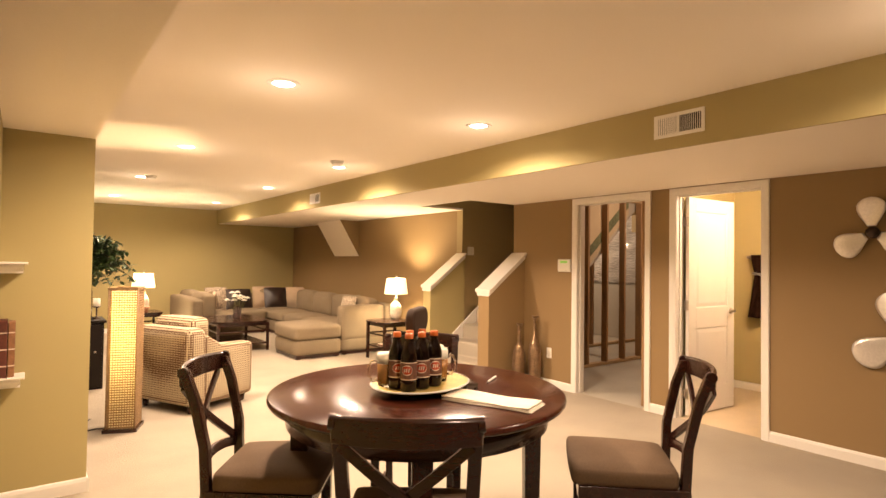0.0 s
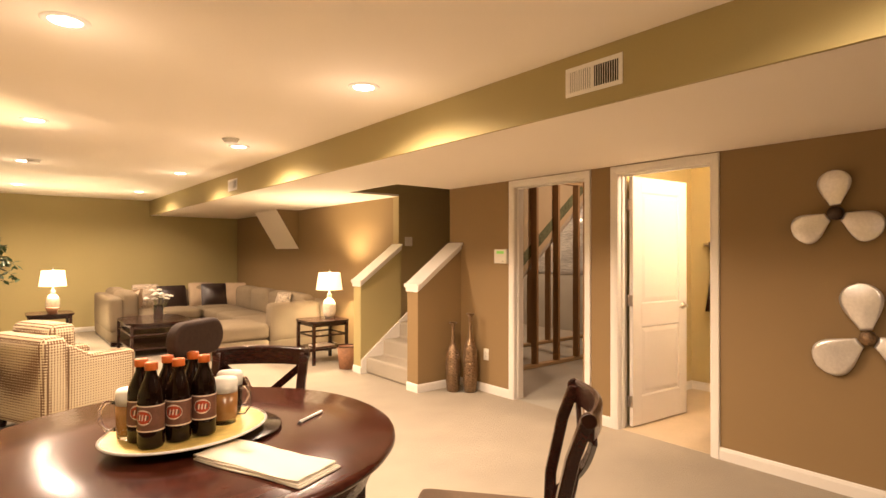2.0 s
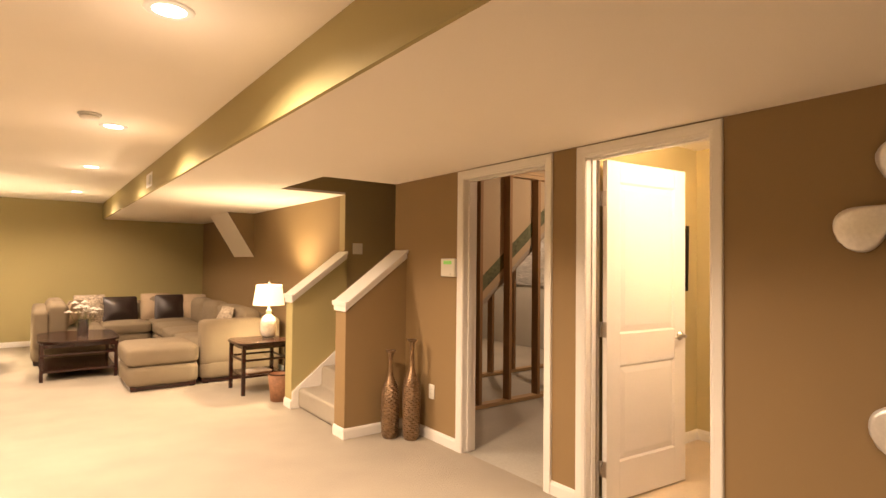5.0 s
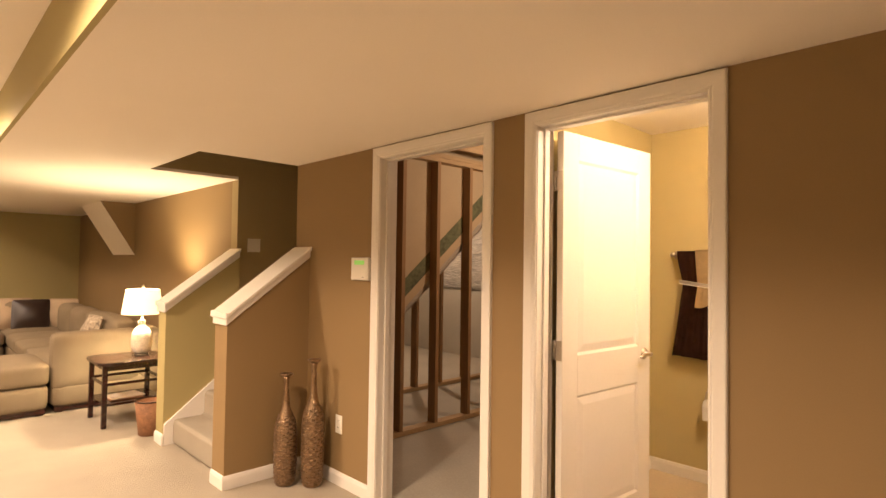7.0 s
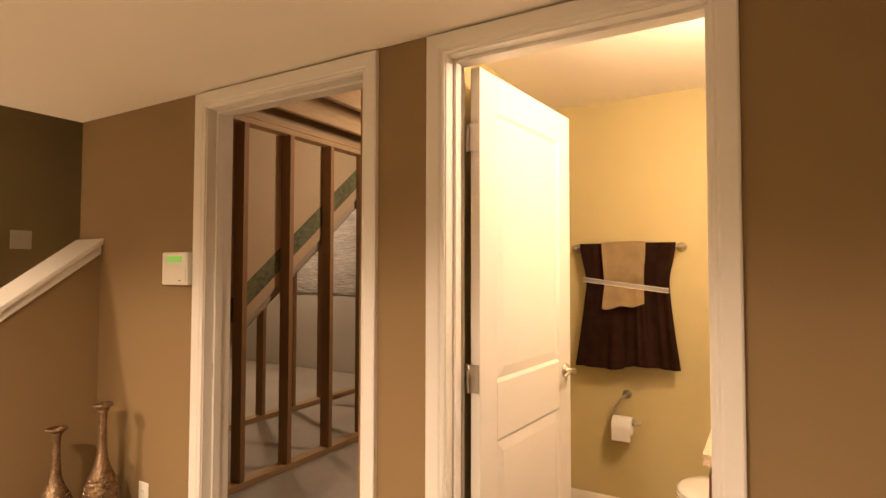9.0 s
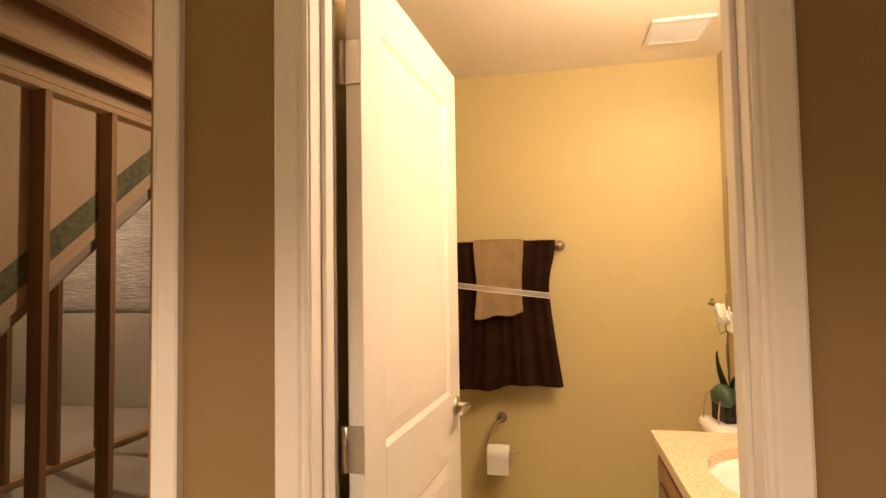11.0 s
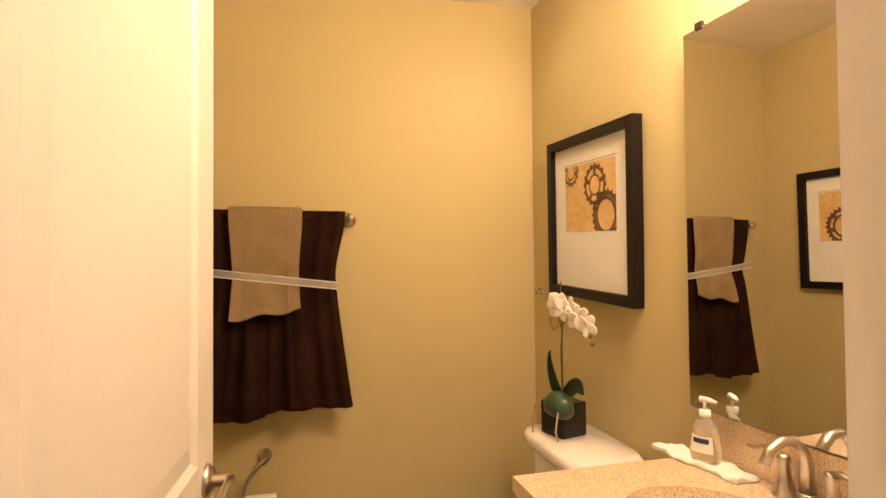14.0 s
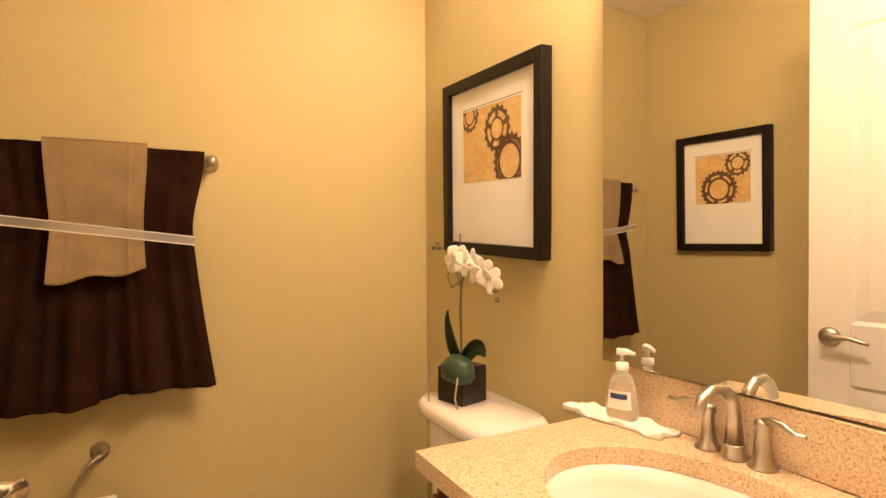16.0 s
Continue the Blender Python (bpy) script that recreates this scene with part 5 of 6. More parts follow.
part("wax", lathe(bmesh.new(), [(0.035, 0.1405), (0.035, 0.22), (0.03, 0.224), (0.004, 0.22)], 20), M_PETAL, t, smooth=True)


def ficus():
    t = thing("potted_ficus", (1.17, 7.98, 0), "leafy green artificial ficus tree in a dark pot", "plant")
    part("pot", lathe(bmesh.new(), [(0.11, 0), (0.12, 0.005), (0.16, 0.30), (0.15, 0.30), (0.12, 0.24), (0.01, 0.235)], 28), M_DKPOT, t, smooth=True)
    rng = random.Random(11)
    for k in range(3):
        a = 2.1 * k
        part("trunk", tube(bmesh.new(), [(0.03 * math.cos(a), 0.03 * math.sin(a), 0.22), (0.035 * math.cos(a + 1), 0.035 * math.sin(a + 1), 0.6), (0.02 * math.cos(a + 2), 0.02 * math.sin(a + 2), 1.0), (0.10 * math.cos(a), 0.10 * math.sin(a), 1.5)], [0.016, 0.014, 0.012, 0.007], 8), M_BARK, t, smooth=True)
    twigs, leaves = bmesh.new(), bmesh.new()
    for k in range(150):
        a = rng.uniform(0, 6.28)
        z0 = rng.uniform(1.24, 1.52)
        ln = rng.uniform(0.20, 0.48)
        el = rng.uniform(-0.25, 1.0)
        p0 = Vector((0.03 * math.cos(a), 0.03 * math.sin(a), z0))
        dirn = Vector((math.cos(a) * math.cos(el), math.sin(a) * math.cos(el), math.sin(el)))
        p1 = p0 + dirn * ln * 0.6
        p2 = p0 + dirn * ln + Vector((0, 0, -0.10 * ln / 0.4))
        tube(twigs, [p0, p1, p2], [0.005, 0.003, 0.0015], 4)
        for i in range(24):
            u = rng.uniform(0.3, 1.05)
            q = p0.lerp(p1, u / 0.6) if u < 0.6 else p1.lerp(p2, (u - 0.6) / 0.4)
            d = Vector((rng.uniform(-1, 1), rng.uniform(-1, 1), rng.uniform(-0.9, 0.3))).normalized()
            sd = d.cross(Vector((rng.uniform(-0.3, 0.3), rng.uniform(-0.3, 0.3), 1))).normalized()
            L, Wd = rng.uniform(0.06, 0.10), rng.uniform(0.016, 0.027)
            v = [leaves.verts.new(x) for x in (q, q + d * L * 0.45 + sd * Wd, q + d * L, q + d * L * 0.45 - sd * Wd)]
            mid = leaves.verts.new(q + d * L * 0.45 + d.cross(sd) * 0.004)
            for i2 in range(4):
                leaves.faces.new((v[i2], v[(i2 + 1) % 4], mid))
    part("twigs", twigs, M_BARK, t)
    part("leaves", leaves, M_LEAF, t, "small glossy green leaves")


ficus()


def stair_soffit_wedge():
    """Boxed-in chase: its pale face slopes from the far brown wall up to the low ceiling."""
    y0, y1, z0, xt = 9.10, 10.06, 1.488, 4.965
    bm = prism(bmesh.new(), [(WX - 0.001, z0), (WX - 0.001, LO - 0.005), (xt, LO - 0.005)], y0 + 0.003, y1 - 0.003)
    structure("sloped_bulkhead", bm, M_BROWN, "brown end of the sloping boxed chase under the low ceiling")
    bm = bmesh.new()
    nx, nz = -(LO - z0), -(WX - xt)
    k = 0.006 / math.hypot(nx, nz)
    prism(bm, [(WX - 0.001, z0 - 0.002), (xt, LO - 0.007), (xt + nx * k, LO - 0.007), (WX - 0.001 + nx * k, z0 - 0.002 + nz * k)], y0, y1)
    structure("sloped_bulkhead_face", bm, M_CEIL, "off-white sloping face of the boxed chase")


stair_soffit_wedge()


# ---- unfinished room ----
def stud(x, y, z0=0.04, z1=2.32):
    t = thing("wall_stud", (x, y, z0), "rough pine wall stud standing on the bottom plate", "stud", "pine studs of the open wall")
    part("post", boxes((-0.019, 0.019, -0.0445, 0.0445, 0, z1 - z0)), M_STUD, t, bevel=0.002)
    return t


first = tagged(link("wall_stud", boxes((-0.019, 0.019, -0.0445, 0.0445, 0, 2.28)), M_STUD, bevel=0.002), "rough pine wall stud standing on the bottom plate", "stud", "pine studs of the open wall")
first.location = (5.91, 5.083, 0.04)
for x in (6.27, 6.665, 7.08, 7.49, 7.90, 8.31):
    copy_thing(first, Matrix.Translation((x, 5.083, 0.04)))
for x in (6.6, 7.02, 7.45, 7.83, 8.25):
    copy_thing(first, Matrix.Translation((x, 6.22, 0.04)))
for y in (5.083, 6.22):
    tagged(link("bottom_plate", boxes((5.6, 9.5, y - 0.0445, y + 0.0445, 0.0, 0.039)), M_JOIST, bevel=0.002), "pine bottom plate lying on the concrete floor", "timber", "pine plates")
    tagged(link("top_plate", boxes((WX + T, 9.5, y - 0.0445, y + 0.0445, 2.321, 2.358), (WX + T, 9.5, y - 0.0445, y + 0.0445, 2.360, 2.398)), M_JOIST, bevel=0.002), "double pine top plate carrying the floor joists", "timber", "pine plates")
for k in range(4):
    y = 3.60 + 0.41 * k
    tagged(link("floor_joist", boxes((WX + T, 9.7, y - 0.019, y + 0.019, 2.40, 2.679)), M_JOIST, bevel=0.002), "bare pine floor joist overhead", "joist", "floor joists")
s = (2.149 - 1.10) / (7.696 - 6.43)


def line(x, off=0.0):
    return 1.10 + s * (x - 6.43) + off


tagged(link("stair_stringer", prism(bmesh.new(), [(5.55, line(5.55)), (7.7, line(7.7)), (7.7, line(7.7, 0.09)), (5.55, line(5.55, 0.09))], 5.129, 5.147), M_DRYWALL), "pale stair stringer board seen between the studs", "timber")
tagged(link("treated_board", prism(bmesh.new(), [(5.55, line(5.55, 0.092)), (7.7, line(7.7, 0.092)), (7.7, line(7.7, 0.25)), (5.55, line(5.55, 0.25))], 5.129, 5.147), M_GREEN), "greenish treated stringer board behind the studs", "timber")
structure("storage_drywall", prism(bmesh.new(), [(WX + T, line(5.47, 0.2505)), (7.7, line(7.7, 0.2505)), (7.9, 2.31), (7.9, 2.60), (WX + T, 2.60)], 5.1295, 5.1465), M_DRYWALL, "unpainted tan plasterboard back behind the studs")


def poly_sheet():
    bm = bmesh.new()
    rng = random.Random(5)
    N, K = 60, 26
    grid = [[bm.verts.new((9.58 + 0.03 * math.sin(i * 0.9 + 0.35 * j) * math.sin(j * 0.5) + rng.uniform(-0.008, 0.008), 3.5 + 5.7 * i / N, 1.03 + 1.4 * j / K)) for j in range(K + 1)] for i in range(N + 1)]
    for i in range(N):
        for j in range(K):
            bm.faces.new((grid[i][j], grid[i + 1][j], grid[i + 1][j + 1], grid[i][j + 1]))
    bmesh.ops.solidify(bm, geom=bm.faces[:], thickness=0.004)
    tagged(link("plastic_sheet", bm, M_POLY, smooth=True), "crinkled translucent plastic sheet over wall insulation", "sheet")


poly_sheet()
# Neither source is seen; the second is added to brighten plastic sheet and concrete.
bulb("unseen_storage_light", (7.3, 3.9, 2.25), 55, 0.06)
bulb("unseen_storage_light", (8.3, 7.4, 2.30), 95, 0.06)

# ---- bathroom ----
VX1, VY1, CZ = 6.165, 2.335, 0.905
SINK = (5.815, 2.092)


def vanity():
    t = thing("vanity_cabinet", (0, 0, 0), "cherry wood bathroom vanity cabinet under a granite top", "cabinet")
    x0 = WX + T + 0.02
    part("carcass", boxes((x0, VX1 - 0.02, BY0 + 0.005, VY1 - 0.03, 0.09, CZ - 0.22), (x0, x0 + 0.018, BY0 + 0.005, VY1 - 0.03, CZ - 0.22, CZ - 0.032), (VX1 - 0.038, VX1 - 0.02, BY0 + 0.005, VY1 - 0.03, CZ - 0.22, CZ - 0.032), (x0 + 0.018, VX1 - 0.038, VY1 - 0.048, VY1 - 0.03, CZ - 0.22, CZ - 0.032)), M_CAB, t, bevel=0.003)
    part("toe_kick", boxes((x0 + 0.01, VX1 - 0.03, BY0 + 0.005, VY1 - 0.09, 0, 0.0895)), M_BLACKWD, t)
    for a, b in ((x0 + 0.02, (x0 + VX1 - 0.02) / 2 - 0.004), ((x0 + VX1 - 0.02) / 2 + 0.004, VX1 - 0.04)):
        d = part("door", boxes((a, b, VY1 - 0.0295, VY1 - 0.011, 0.12, CZ - 0.06)), M_CAB, t, bevel=0.003)
        part("panel", boxes((a + 0.05, b - 0.05, VY1 - 0.0108, VY1 - 0.006, 0.18, CZ - 0.12)), M_CAB, d, bevel=0.002)


vanity()


def counter():
    """Granite top with an oval cut-out and a backsplash."""
    t = thing("granite_countertop", (0, 0, 0), "speckled tan granite vanity top with a backsplash", "countertop")
    bm = bmesh.new()
    x0, x1, y0, y1 = WX + T + 0.006, VX1, BY0 + 0.001, VY1
    n = 48
    a, b = 0.225, 0.165

    def edge(ang):
        c, s2 = math.cos(ang), math.sin(ang)
        k = min(((x1 - SINK[0]) if c > 0 else (SINK[0] - x0)) / max(abs(c), 1e-6), ((y1 - SINK[1]) if s2 > 0 else (SINK[1] - y0)) / max(abs(s2), 1e-6))
        return (SINK[0] + c * k, SINK[1] + s2 * k)

    angs = sorted([2 * math.pi * i / n for i in range(n)] + [math.atan2(yy - SINK[1], xx - SINK[0]) % (2 * math.pi) for xx in (x0, x1) for yy in (y0, y1)])
    rings = []
    for z in (CZ, CZ - 0.03):
        rings.append([bm.verts.new((SINK[0] + a * math.cos(q), SINK[1] + b * math.sin(q), z)) for q in angs])
        rings.append([bm.verts.new((*edge(q), z)) for q in angs])
    N = len(angs)
    for i in range(N):
        j = (i + 1) % N
        bm.faces.new((rings[0][i], rings[1][i], rings[1][j], rings[0][j]))
        bm.faces.new((rings[2][i], rings[2][j], rings[3][j], rings[3][i]))
        bm.faces.new((rings[0][i], rings[0][j], rings[2][j], rings[2][i]))
        bm.faces.new((rings[1][i], rings[3][i], rings[3][j], rings[1][j]))
    part("top", bm, M_GRANITE, t)
    part("backsplash", boxes((x0, x1 + 0.025, BY0 + 0.001, BY0 + 0.021, CZ + 0.0005, 1.005)), M_GRANITE, t, bevel=0.003)
    s2 = thing("sink", (SINK[0], SINK[1], CZ - 0.03), "white oval undermount porcelain sink", "sink")
    part("bowl", lathe(bmesh.new(), [(1.06, -0.001), (0.99, -0.002), (0.96, -0.03), (0.86, -0.09), (0.6, -0.135), (0.12, -0.15), (0.01, -0.151)], 48, sx=a, sy=b, close=False), M_PORC, s2, "glossy white bowl", smooth=True)
    part("drain", lathe(bmesh.new(), [(0.03, -0.149), (0.024, -0.145), (0.02, -0.147), (0.002, -0.148)], 24), M_NICKEL, s2, smooth=True)


counter()


def faucet():
    t = thing("faucet", (5.888, BY0 + 0.042, CZ), "brushed nickel faucet with two curved lever handles", "faucet")
    t.scale = (0.8, 0.8, 0.72)
    part("spout", tube(bmesh.new(), [(0, 0, 0.03), (0, 0, 0.10), (0, 0.008, 0.135), (0, 0.035, 0.165), (0, 0.07, 0.168), (0, 0.10, 0.148), (0, 0.118, 0.115)], [0.019, 0.0145, 0.0135, 0.013, 0.0125, 0.012, 0.012], 18), M_NICKEL, t, smooth=True)
    part("spout_base", lathe(bmesh.new(), [(0.028, 0), (0.029, 0.006), (0.024, 0.012), (0.0225, 0.03), (0.0195, 0.034)], 28), M_NICKEL, t, smooth=True)
    for s in (-1, 1):
        h = part("handle", lathe(bmesh.new(), [(0.027, 0), (0.028, 0.006), (0.020, 0.014), (0.0155, 0.05), (0.0125, 0.082), (0.0165, 0.094), (0.0135, 0.106), (0.003, 0.110)], 24, (s * 0.060, 0, 0)), M_NICKEL, t, "curved lever handle", smooth=True)
        part("lever", tube(bmesh.new(), [(s * 0.060, 0, 0.102), (s * 0.085, 0.006, 0.113), (s * 0.108, 0.01, 0.110), (s * 0.130, 0.014, 0.099), (s * 0.150, 0.016, 0.101)], [0.0095, 0.0085, 0.0075, 0.0065, 0.005], 12), M_NICKEL, h, smooth=True)
    part("lift_rod", tube(bmesh.new(), [(0, -0.03, 0.0), (0, -0.03, 0.07)], 0.003, 8), M_NICKEL, t, smooth=True)


faucet()


def soap_dispenser():
    t = thing("soap_dispenser", (6.102, 1.915, CZ + 0.007), "clear pump bottle of white liquid soap on a folded cloth", "soap bottle", rz=25)
    t.scale = (0.78, 0.78, 0.74)
    bm = lathe(bmesh.new(), [(0.020, 0), (0.035, 0.002), (0.040, 0.012), (0.042, 0.04), (0.036, 0.085), (0.031, 0.10), (0.024, 0.118), (0.014, 0.126), (0.013, 0.134)], 32, sy=0.72)
    part("bottle", bm, M_SOAP, t, "clear bottle with pale soap", smooth=True)
    part("collar", lathe(bmesh.new(), [(0.0155, 0.1345), (0.016, 0.137), (0.016, 0.152), (0.006, 0.154)], 20), M_PAPER, t, smooth=True)
    part("pump", tube(bmesh.new(), [(0, 0, 0.1542), (0, 0, 0.178)], 0.0045, 10), M_PAPER, t, smooth=True)
    part("nozzle", tube(bmesh.new(), [(0.012, 0, 0.181), (-0.01, 0, 0.182), (-0.032, 0, 0.178)], [0.010, 0.008, 0.005], 12), M_PAPER, t, smooth=True)
    bm = bmesh.new()
    for sgn in (1,):
        ring = []
        for z in (0.035, 0.082):
            ring.append([bm.verts.new((0.0425 * (1 if z < 0.05 else 0.89) * math.sin(q), 0.73 * 0.0425 * (1 if z < 0.05 else 0.89) * math.cos(q) + 0.0003, z)) for q in [-0.8 + 1.6 * i / 10 for i in range(11)]])
        for i in range(10):
            bm.faces.new((ring[0][i], ring[0][i + 1], ring[1][i + 1], ring[1][i]))
    part("label", bm, M_PAPER, t, "white and blue label")
    bm = bmesh.new()
    ring = [[bm.verts.new((0.0405 * math.sin(q), 0.73 * 0.0405 * math.cos(q) + 0.0012, z)) for q in [-0.55 + 1.1 * i / 8 for i in range(9)]] for z in (0.062, 0.076)]
    for i in range(8):
        bm.faces.new((ring[0][i], ring[0][i + 1], ring[1][i + 1], ring[1][i]))
    part("label_band", bm, M_NAVY, t)


M_NAVY = mat("navy_print", (0.02, 0.03, 0.12), 0.4, bump=0)
soap_dispenser()
t = thing("hand_cloth", (6.113, 1.915, CZ), "folded white hand cloth on the granite top", "cloth", rz=8)
bm = cushion(bmesh.new(), -0.115, 0.12, -0.030, 0.030, 0.0005, 0.010, 0.001, 22)
for q in bm.verts:
    if q.co.z > 0.004:
        q.co.z += 0.0025 * math.sin(60 * q.co.x + 90 * q.co.y) + 0.002 * math.sin(140 * q.co.x - 70 * q.co.y)
    q.co.y += 0.004 * math.sin(45 * q.co.x) + 0.002 * math.sin(130 * q.co.x)
    q.co.x += 0.004 * math.sin(95 * q.co.y)
part("cloth", bm, M_PAPER, t, smooth=True)


def toilet():
    cx = 6.555
    t = thing("toilet", (cx, BY0, 0), "white porcelain toilet with a closed lid", "toilet")

    def oval(bm, secs, n=36):
        rings = []
        for z, a, b, yc, sq in secs:
            ring = []
            for i in range(n):
                q = 2 * math.pi * i / n
                c, s2 = math.cos(q), math.sin(q)
                e2 = 2 / sq
                ring.append(bm.verts.new((a * math.copysign(abs(c) ** e2, c), yc + b * math.copysign(abs(s2) ** e2, s2), z)))
            rings.append(ring)
        for p, q in zip(rings, rings[1:]):
            for i in range(n):
                bm.faces.new((p[i], p[(i + 1) % n], q[(i + 1) % n], q[i]))
        bm.faces.new(rings[0][::-1])
        bm.faces.new(rings[-1])
        return bm

    part("tank", oval(bmesh.new(), [(0.40, 0.150, 0.085, 0.12, 5), (0.46, 0.158, 0.09, 0.12, 5), (0.78, 0.176, 0.098, 0.12, 5)]), M_PORC, t, "glossy white tank", smooth=True)
    part("tank_lid", oval(bmesh.new(), [(0.7805, 0.182, 0.108, 0.130, 5), (0.79, 0.189, 0.116, 0.130, 5), (0.815, 0.189, 0.116, 0.130, 5), (0.826, 0.178, 0.106, 0.130, 5)]), M_PORC, t, smooth=True)
    part("bowl", oval(bmesh.new(), [(0.0, 0.11, 0.22, 0.36, 3), (0.05, 0.10, 0.20, 0.36, 3), (0.2, 0.115, 0.20, 0.38, 2.5), (0.33, 0.165, 0.235, 0.45, 2.2), (0.385, 0.18, 0.245, 0.46, 2.2), (0.395, 0.178, 0.24, 0.46, 2.2)]), M_PORC, t, smooth=True)
    part("seat", oval(bmesh.new(), [(0.396, 0.18, 0.24, 0.455, 2.2), (0.400, 0.188, 0.248, 0.455, 2.2), (0.414, 0.188, 0.248, 0.455, 2.2), (0.417, 0.184, 0.244, 0.455, 2.2)]), M_PORC, t, smooth=True)
    part("seat_lid", oval(bmesh.new(), [(0.4175, 0.182, 0.242, 0.455, 2.2), (0.421, 0.187, 0.246, 0.455, 2.2), (0.432, 0.185, 0.244, 0.455, 2.2), (0.438, 0.17, 0.23, 0.455, 2.2), (0.441, 0.12, 0.17, 0.455, 2.2)]), M_PORC, t, smooth=True)
    part("flush_lever", tube(bmesh.new(), [(0.166, 0.170, 0.735), (0.186, 0.170, 0.735), (0.194, 0.170, 0.735), (0.199, 0.170, 0.735)], [0.010, 0.010, 0.015, 0.011], 10), M_NICKEL, t, smooth=True)


toilet()


def orchid():
    t = thing("orchid", (6.62, 1.985, 0.8265), "white orchid with dark leaves in a black square pot", "plant", rz=15)
    part("pot", boxes((-0.048, 0.048, -0.048, 0.048, 0, 0.100)), M_DKPOT, t, "black square pot", bevel=0.004)
    part("stake", tube(bmesh.new(), [(0.0, 0, 0.09), (0.005, 0, 0.46)], 0.0022, 6), M_STEM, t)
    part("stem", tube(bmesh.new(), [(0, 0, 0.10), (-0.004, 0.01, 0.25), (0.0, 0.0, 0.32), (-0.02, 0.01, 0.35), (-0.08, 0.03, 0.375), (-0.165, 0.05, 0.335)], 0.003, 6), M_STEM, t, smooth=True)
    part("stem", tube(bmesh.new(), [(0, 0, 0.30), (0.02, 0, 0.36), (0.06, -0.0, 0.41), (0.10, 0.0, 0.43)], 0.002, 6), M_STEM, t, smooth=True)
    part("tendril", tube(bmesh.new(), [(0.0, 0, 0.33), (0.03, 0.01, 0.31), (0.045, 0.01, 0.34), (0.03, 0.01, 0.37)], 0.0018, 5), M_STEM, t, smooth=True)
    rng = random.Random(2)
    for k in range(7):
        u = k / 6
        p = Vector((-0.005 - 0.155 * u, 0.03 + 0.02 * u, 0.388 - 0.045 * u ** 1.8 + 0.009 * (k % 2)))
        bm = bmesh.new()
        for i in range(5):
            a = 2 * math.pi * i / 5 + k
            dv = Vector((math.cos(a), 0.25, math.sin(a)))
            m = Matrix.Translation(p + dv * (0.018 + 0.003 * (i % 2)) + Vector((0, 0.004 * (k % 3), 0))) @ Matrix.Rotation(-a, 4, "Y") @ Matrix.Rotation(0.35 * math.sin(k * 2.1 + i), 4, "X") @ Matrix.Diagonal((0.020, 0.0016, 0.0150, 1))
            bmesh.ops.create_icosphere(bm, subdivisions=2, radius=1, matrix=m)
        part("flower", bm, M_PETAL, t, "white orchid flower", smooth=True)
    for k, p in enumerate(((0.10, 0, 0.435), (0.085, 0.005, 0.42), (0.115, 0, 0.42), (-0.172, 0.055, 0.318), (-0.180, 0.055, 0.295))):
        bm = bmesh.new()
        bmesh.ops.create_icosphere(bm, subdivisions=1, radius=0.008, matrix=Matrix.Translation(p))
        part("bud", bm, M_STEM, t, "green bud", smooth=True)

    def leaf(p0, p1, p2, wd):
        bm = bmesh.new()
        p0, p1, p2 = Vector(p0), Vector(p1), Vector(p2)
        rows = []
        for i in range(11):
            u = i / 10
            c = p0 * (1 - u) ** 2 + p1 * 2 * u * (1 - u) + p2 * u * u
            d = ((p1 - p0) * (1 - u) + (p2 - p1) * u).normalized()
            sd = d.cross(Vector((0, 1, 0.3))).normalized()
            w = wd * math.sin(math.pi * (0.08 + 0.92 * u) ** 0.8) ** 0.6 if u < 1 else 0.001
            rows.append([bm.verts.new(c + sd * w * v + Vector((0, 1, 0)) * 0.006 * abs(v)) for v in (-1, -0.5, 0, 0.5, 1)])
        for a, b in zip(rows, rows[1:]):
            for j in range(4):
                bm.faces.new((a[j], a[j + 1], b[j + 1], b[j]))
        bmesh.ops.solidify(bm, geom=bm.faces[:], thickness=0.002)
        part("leaf", bm, M_ORLEAF, t, "thick dark green leaf", smooth=True)

    bm = bmesh.new()
    bmesh.ops.create_icosphere(bm, subdivisions=3, radius=1)
    for v in bm.verts:
        x, y, z = v.co
        v.co = (-0.030 + 0.054 * x * (1 - 0.15 * z) + 0.003 * math.sin(9 * z), 0.046 + 0.036 * y, 0.100 + 0.038 * z - (0.010 if z < 0 else 0.0) * abs(x))
    part("leaf", bm, M_ORLEAF, t, "broad dark green leaf folded over the pot", smooth=True)
    leaf((0, 0.0, 0.10), (0.03, 0.02, 0.16), (0.02, 0.03, 0.25), 0.02)
    leaf((0, 0.0, 0.10), (-0.07, 0.0, 0.19), (-0.11, 0.02, 0.14), 0.025)
    for k, pts in enumerate((((0.03, 0.05, 0.105), (0.05, 0.065, 0.09), (0.06, 0.07, 0.04), (0.055, 0.075, 0.0)), ((-0.04, 0.05, 0.11), (-0.06, 0.075, 0.085), (-0.055, 0.08, 0.03), (-0.07, 0.085, 0.008)))):
        part("air_root", tube(bmesh.new(), pts, 0.0025, 5), M_PILLOW_LT, t, "pale hanging root", smooth=True)


orchid()


